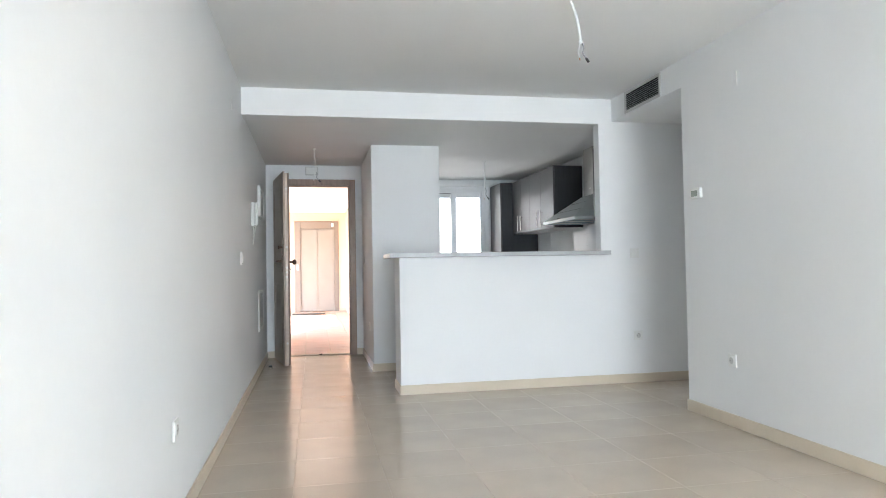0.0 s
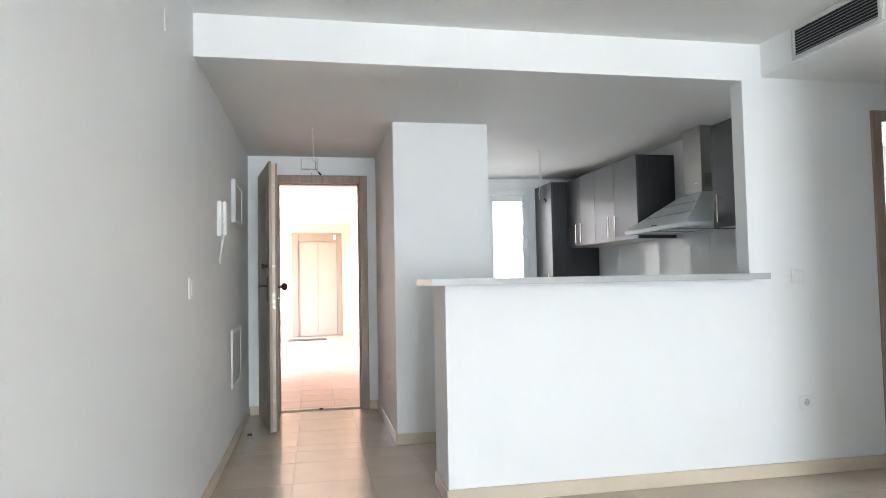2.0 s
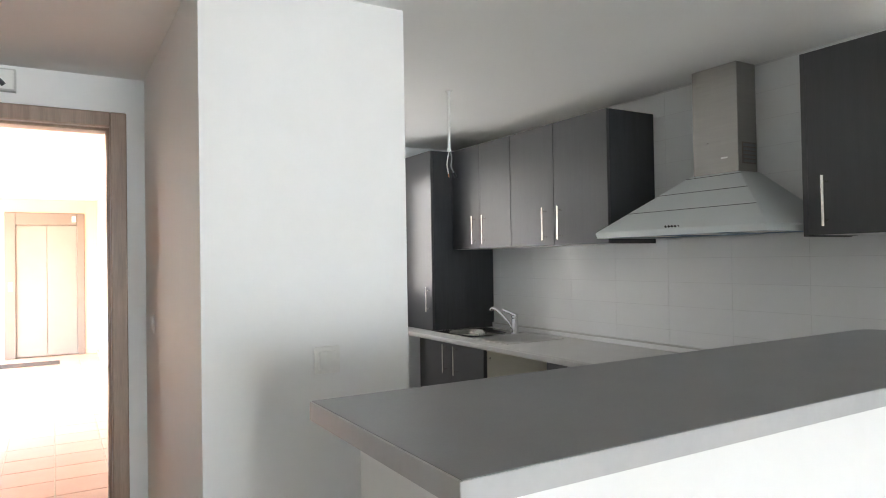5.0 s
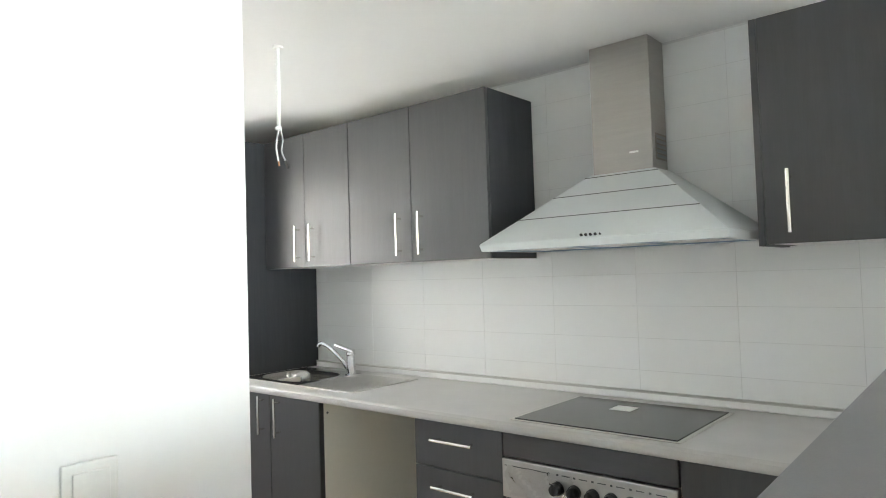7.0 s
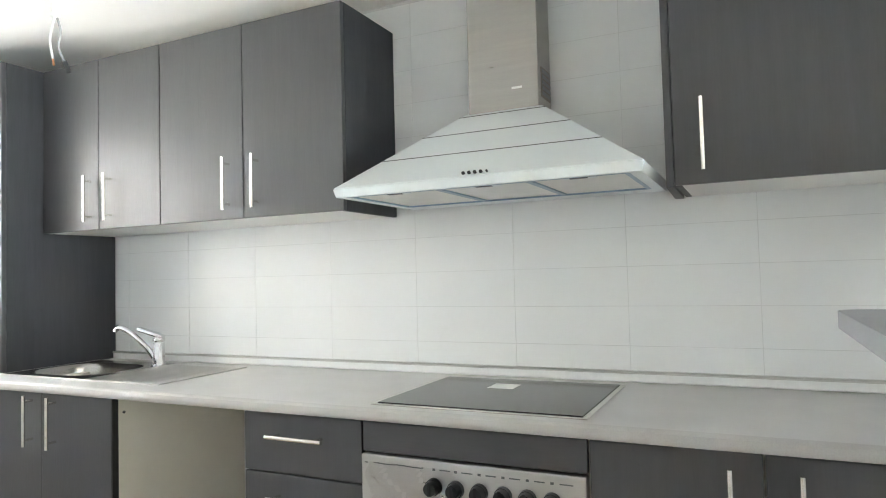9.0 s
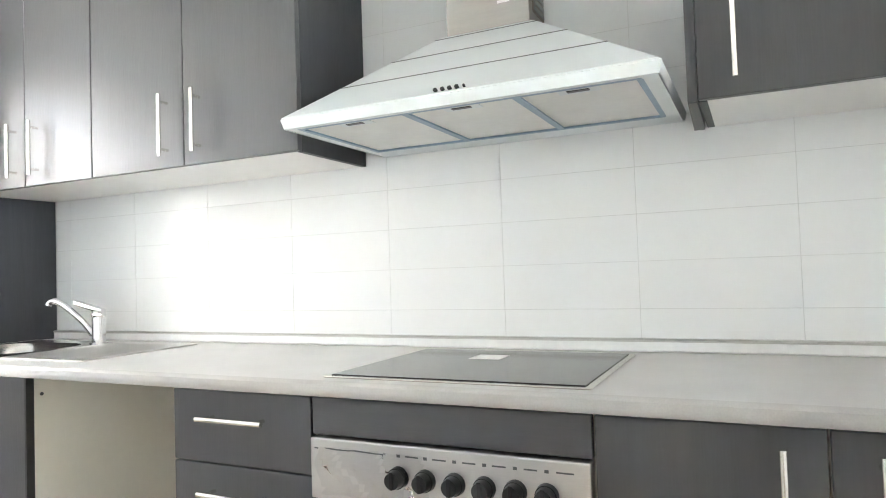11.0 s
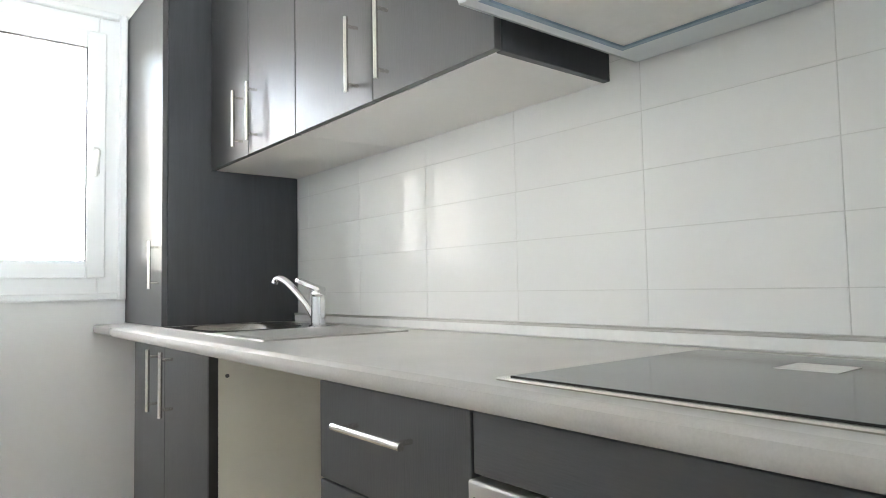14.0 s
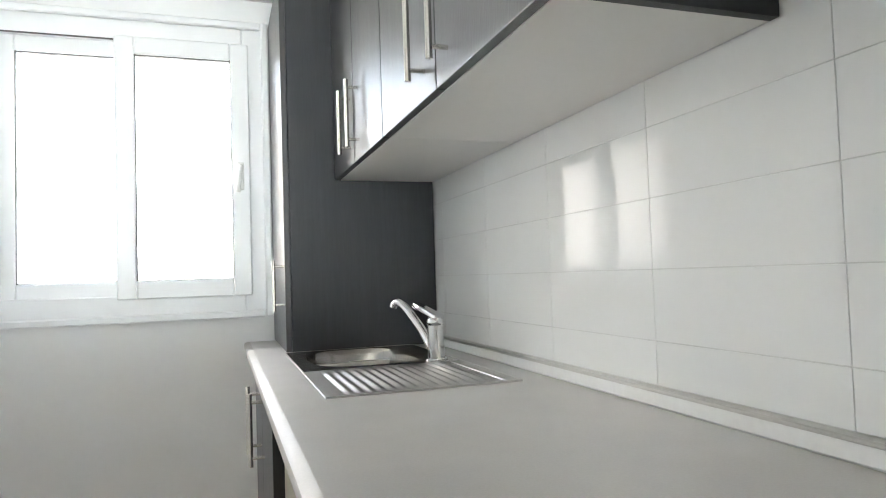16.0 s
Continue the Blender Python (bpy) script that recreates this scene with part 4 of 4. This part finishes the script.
plate("wall_socket", (XR, -1.617, 0.385), -90, "white power socket low on the wall", "socket", "socket")
plate("wall_socket", (0, -4.45, 0.408), 90, "white power socket low on the wall", "socket", "socket")

th = thing("thermostat", (XR, -1.285, 1.445), "small white wall thermostat with a grey display", "thermostat")
part("case", box(B(), XR - 0.024, -1.342, 1.445, XR - 0.0005, -1.227, 1.515, 0.004, 2), WHITE_PLASTIC, th)
part("display", box(B(), XR - 0.0252, -1.312, 1.458, XR - 0.0238, -1.242, 1.498), DISPLAY, th)
solid("blanking_strip", box(B(), XR - 0.005, -1.742, 2.10, XR - 0.0003, -1.73, 2.185, 0.001), WHITE_PLASTIC, "slim white cover strip high on the wall", "cover strip")
solid("blanking_strip", box(B(), 0.0003, -0.638, 2.12, 0.005, -0.626, 2.205, 0.001), WHITE_PLASTIC, "slim white cover strip high on the wall", "cover strip")


def wall_panel(name, y0, y1, z0, z1, label, deep):
    t = thing(name, (0, (y0 + y1) / 2, z0), label, "electrical panel")
    bm = B()
    for b in ((y0, z0, y0 + 0.03, z1), (y1 - 0.03, z0, y1, z1), (y0 + 0.03, z0, y1 - 0.03, z0 + 0.03), (y0 + 0.03, z1 - 0.03, y1 - 0.03, z1)):
        box(bm, 0.0004, b[0], b[1], deep, b[2], b[3], 0.003)
    part("frame", bm, WHITE_PLASTIC, t)
    lid = part("cover", box(B(), 0.0005, y0 + 0.031, z0 + 0.031, deep * 0.7, y1 - 0.031, z1 - 0.031, 0.002), EDGE, t)
    part("latch", box(B(), deep * 0.7 - 0.001, (y0 + y1) / 2 - 0.015, z0 + 0.04, deep * 0.7 + 0.003, (y0 + y1) / 2 + 0.015, z0 + 0.05), GREY_PLASTIC, lid)


wall_panel("fuse_box", 1.47, 1.95, 1.552, 1.862, "white wall-mounted fuse box with a pale cover", 0.03)
wall_panel("telecom_box", 1.42, 1.96, 0.395, 0.802, "white framed telecom box with a grey cover low on the wall", 0.014)

ic = thing("intercom", (0, 0.83, 1.41), "white intercom handset hanging on the wall with a hanging cord", "intercom")
part("base", box(B(), 0.0004, 0.77, 1.405, 0.03, 0.865, 1.62, 0.008, 2), WHITE_PLASTIC, ic)
bm = box(B(), 0.0305, 0.782, 1.412, 0.056, 0.828, 1.618, 0.011, 3)
part("handset", bm, WHITE_PLASTIC, ic)
part("speaker_slots", box(B(), 0.030, 0.842, 1.54, 0.0308, 0.858, 1.60), GREY_PLASTIC, ic)
pts = [(0.04, 0.80, 1.415), (0.03, 0.80, 1.36), (0.018, 0.797, 1.29), (0.012, 0.808, 1.245), (0.012, 0.828, 1.245), (0.014, 0.838, 1.29), (0.016, 0.842, 1.36), (0.018, 0.844, 1.408)]
part("cord", tube(B(), pts, 0.004, 6), WHITE_PLASTIC, ic, "hanging white cord", True)

# ---- bare wires for lamps ----


def bare_wire(x, y, zc, drop, label, bend, thick=0.0075):
    t = thing("ceiling_wire", (x, y, zc - drop), label, "wire")
    part("rosette", rod(B(), (x, y, zc - 0.008), (x, y, zc - 0.0005), 0.02, 16), WHITE_PLASTIC, t, smooth=True)
    part("sleeve", tube(B(), [(x, y, zc - 0.004), (x + bend * 0.3, y, zc - drop * 0.3), (x + bend * 0.5, y + 0.004, zc - drop * 0.68)], thick, 10), WHITE_PLASTIC, t, "white wire sleeve", True)
    k = zc - drop * 0.68
    xe = x + bend * 0.5
    part("knot", ball(B(), (xe, y + 0.004, k - 0.006), 0.013, (1, 1, 0.8), 2), WHITE_PLASTIC, t, smooth=True)
    a = part("strand", tube(B(), [(xe, y, k), (xe - 0.012, y, k - drop * 0.12), (xe - 0.022, y - 0.01, k - drop * 0.2), (xe - 0.018, y - 0.016, k - drop * 0.3)], 0.0032, 6), WHITE_PLASTIC, t, smooth=True)
    b = part("strand", tube(B(), [(xe, y, k), (xe + 0.014, y, k - drop * 0.1), (xe + 0.012, y + 0.006, k - drop * 0.2), (xe + 0.032, y + 0.012, k - drop * 0.27)], 0.0032, 6), GREY_PLASTIC, t, smooth=True)
    part("connector", rod(B(), (xe + 0.032, y + 0.012, k - drop * 0.27), (xe + 0.05, y + 0.018, k - drop * 0.33), 0.007, 10), BLACK, b, "dark connector tip", True)
    part("tip", rod(B(), (xe - 0.018, y - 0.016, k - drop * 0.3), (xe - 0.016, y - 0.017, k - drop * 0.34), 0.003, 8), COPPER, a, smooth=True)
    return t


bare_wire(2.55, 2.18, H, 0.45, "bare white lamp wire hanging from the kitchen ceiling", 0.0)
bare_wire(0.566, 1.56, H, 0.34, "bare lamp wires hanging from the hall ceiling", 0.02, 0.0032)
bare_wire(1.94, -2.0, HL, 0.33, "bare lamp wires hanging from the living room ceiling", 0.11)

jb = thing("junction_box", (0.54, YD, 2.12), "white junction box on the wall over the entrance door", "junction box")
part("box", box(B(), 0.462, YD - 0.035, 2.135, 0.612, YD - 0.0005, 2.235, 0.005, 2), EDGE, jb)
part("lid", box(B(), 0.470, YD - 0.041, 2.143, 0.604, YD - 0.0355, 2.227, 0.003, 2), WHITE_PLASTIC, jb)

# ---- tiles: kitchen wall, floor, landing ----


def tile_mesh(name, w, h, t, mat, chamfer):
    """A tile lying flat, its face up, with a chamfered rim."""
    bm = B()
    lo = [bm.verts.new((sx * w / 2, sy * h / 2, 0)) for sx, sy in ((-1, -1), (1, -1), (1, 1), (-1, 1))]
    mid = [bm.verts.new((v.co.x, v.co.y, t - chamfer)) for v in lo]
    hi = [bm.verts.new((v.co.x - math.copysign(chamfer, v.co.x), v.co.y - math.copysign(chamfer, v.co.y), t)) for v in lo]
    for a, b in ((lo, mid), (mid, hi)):
        for i in range(4):
            bm.faces.new((a[i], a[(i + 1) % 4], b[(i + 1) % 4], b[i]))
    bm.faces.new(hi)
    return mesh_of(name, bm, mat)


made = {}


def lay(parent, key, w, h, t, mat, chamfer, m):
    k = (key, round(w, 4), round(h, 4))
    if k not in made:
        made[k] = tile_mesh(key, w, h, t, mat, chamfer)
    ob = new("tile", made[k])
    ob.parent = parent
    ob.matrix_basis = m
    return ob


def spans(start, step, lo, hi):
    """Cells of a grid through start, clipped to lo..hi."""
    k = math.floor((lo - start) / step)
    out = []
    while start + k * step < hi - 1e-6:
        a, b = max(lo, start + k * step), min(hi, start + (k + 1) * step)
        if b - a > 0.012:
            out.append((a, b))
        k += 1
    return out


random.seed(7)
face = Matrix.Rotation(radians(-90), 4, 'Y')
for y0, y1 in spans(1.648, 0.385, 0.107, 3.28):
    for z0, z1 in spans(0.971, 0.1275, 0.892, H - 0.002):
        tilt = Matrix.Rotation(random.uniform(-0.0007, 0.0007), 4, 'X') @ Matrix.Rotation(random.uniform(-0.0005, 0.0005), 4, 'Y')
        lay(wall_tiled, "wall_tile", z1 - z0 - 0.0015, y1 - y0 - 0.0015, 0.0011, TILE, 0.0004, Matrix.Translation((XT, (y0 + y1) / 2, (z0 + z1) / 2)) @ face @ tilt)
S = 0.445
structure("floor_rear", [(0, YB, ZF - 0.009, 5.8, -6.2, ZF), (XR, -6.2, ZF - 0.009, 5.8, -4.5, ZF)], FLOOR_TILE, "beige porcelain floor of the living room's rear part", "floor")
rooms = [(0, -6.2, XR, 0.0), (0, 0.0, 1.235, 1.295), (0, 1.295, 1.131, YD), (1.235, BW, XT, 1.295), (1.824, 1.295, XT, YW), (XR, -1.11, 5.7, 0)]
for rx0, ry0, rx1, ry1 in rooms:
    for x0, x1 in spans(0.44, S, rx0, rx1):
        for y0, y1 in spans(0.12, S, ry0, ry1):
            lay(floor, "floor_tile", x1 - x0 - 0.002, y1 - y0 - 0.002, 0.010, FLOOR_TILE, 0.0008, Matrix.Translation(((x0 + x1) / 2, (y0 + y1) / 2, ZF - 0.010)))
for x0, x1 in spans(0.43, 0.314, -0.85, 1.33):
    for y0, y1 in spans(3.56, 0.33, YD + 0.15, LY):
        if x1 < 0.03 and y0 < 5.05:
            continue
        lay(floor_land, "landing_tile", x1 - x0 - 0.007, y1 - y0 - 0.007, 0.010, LAND_TILE, 0.002, Matrix.Translation(((x0 + x1) / 2, (y0 + y1) / 2, ZF - 0.010)))
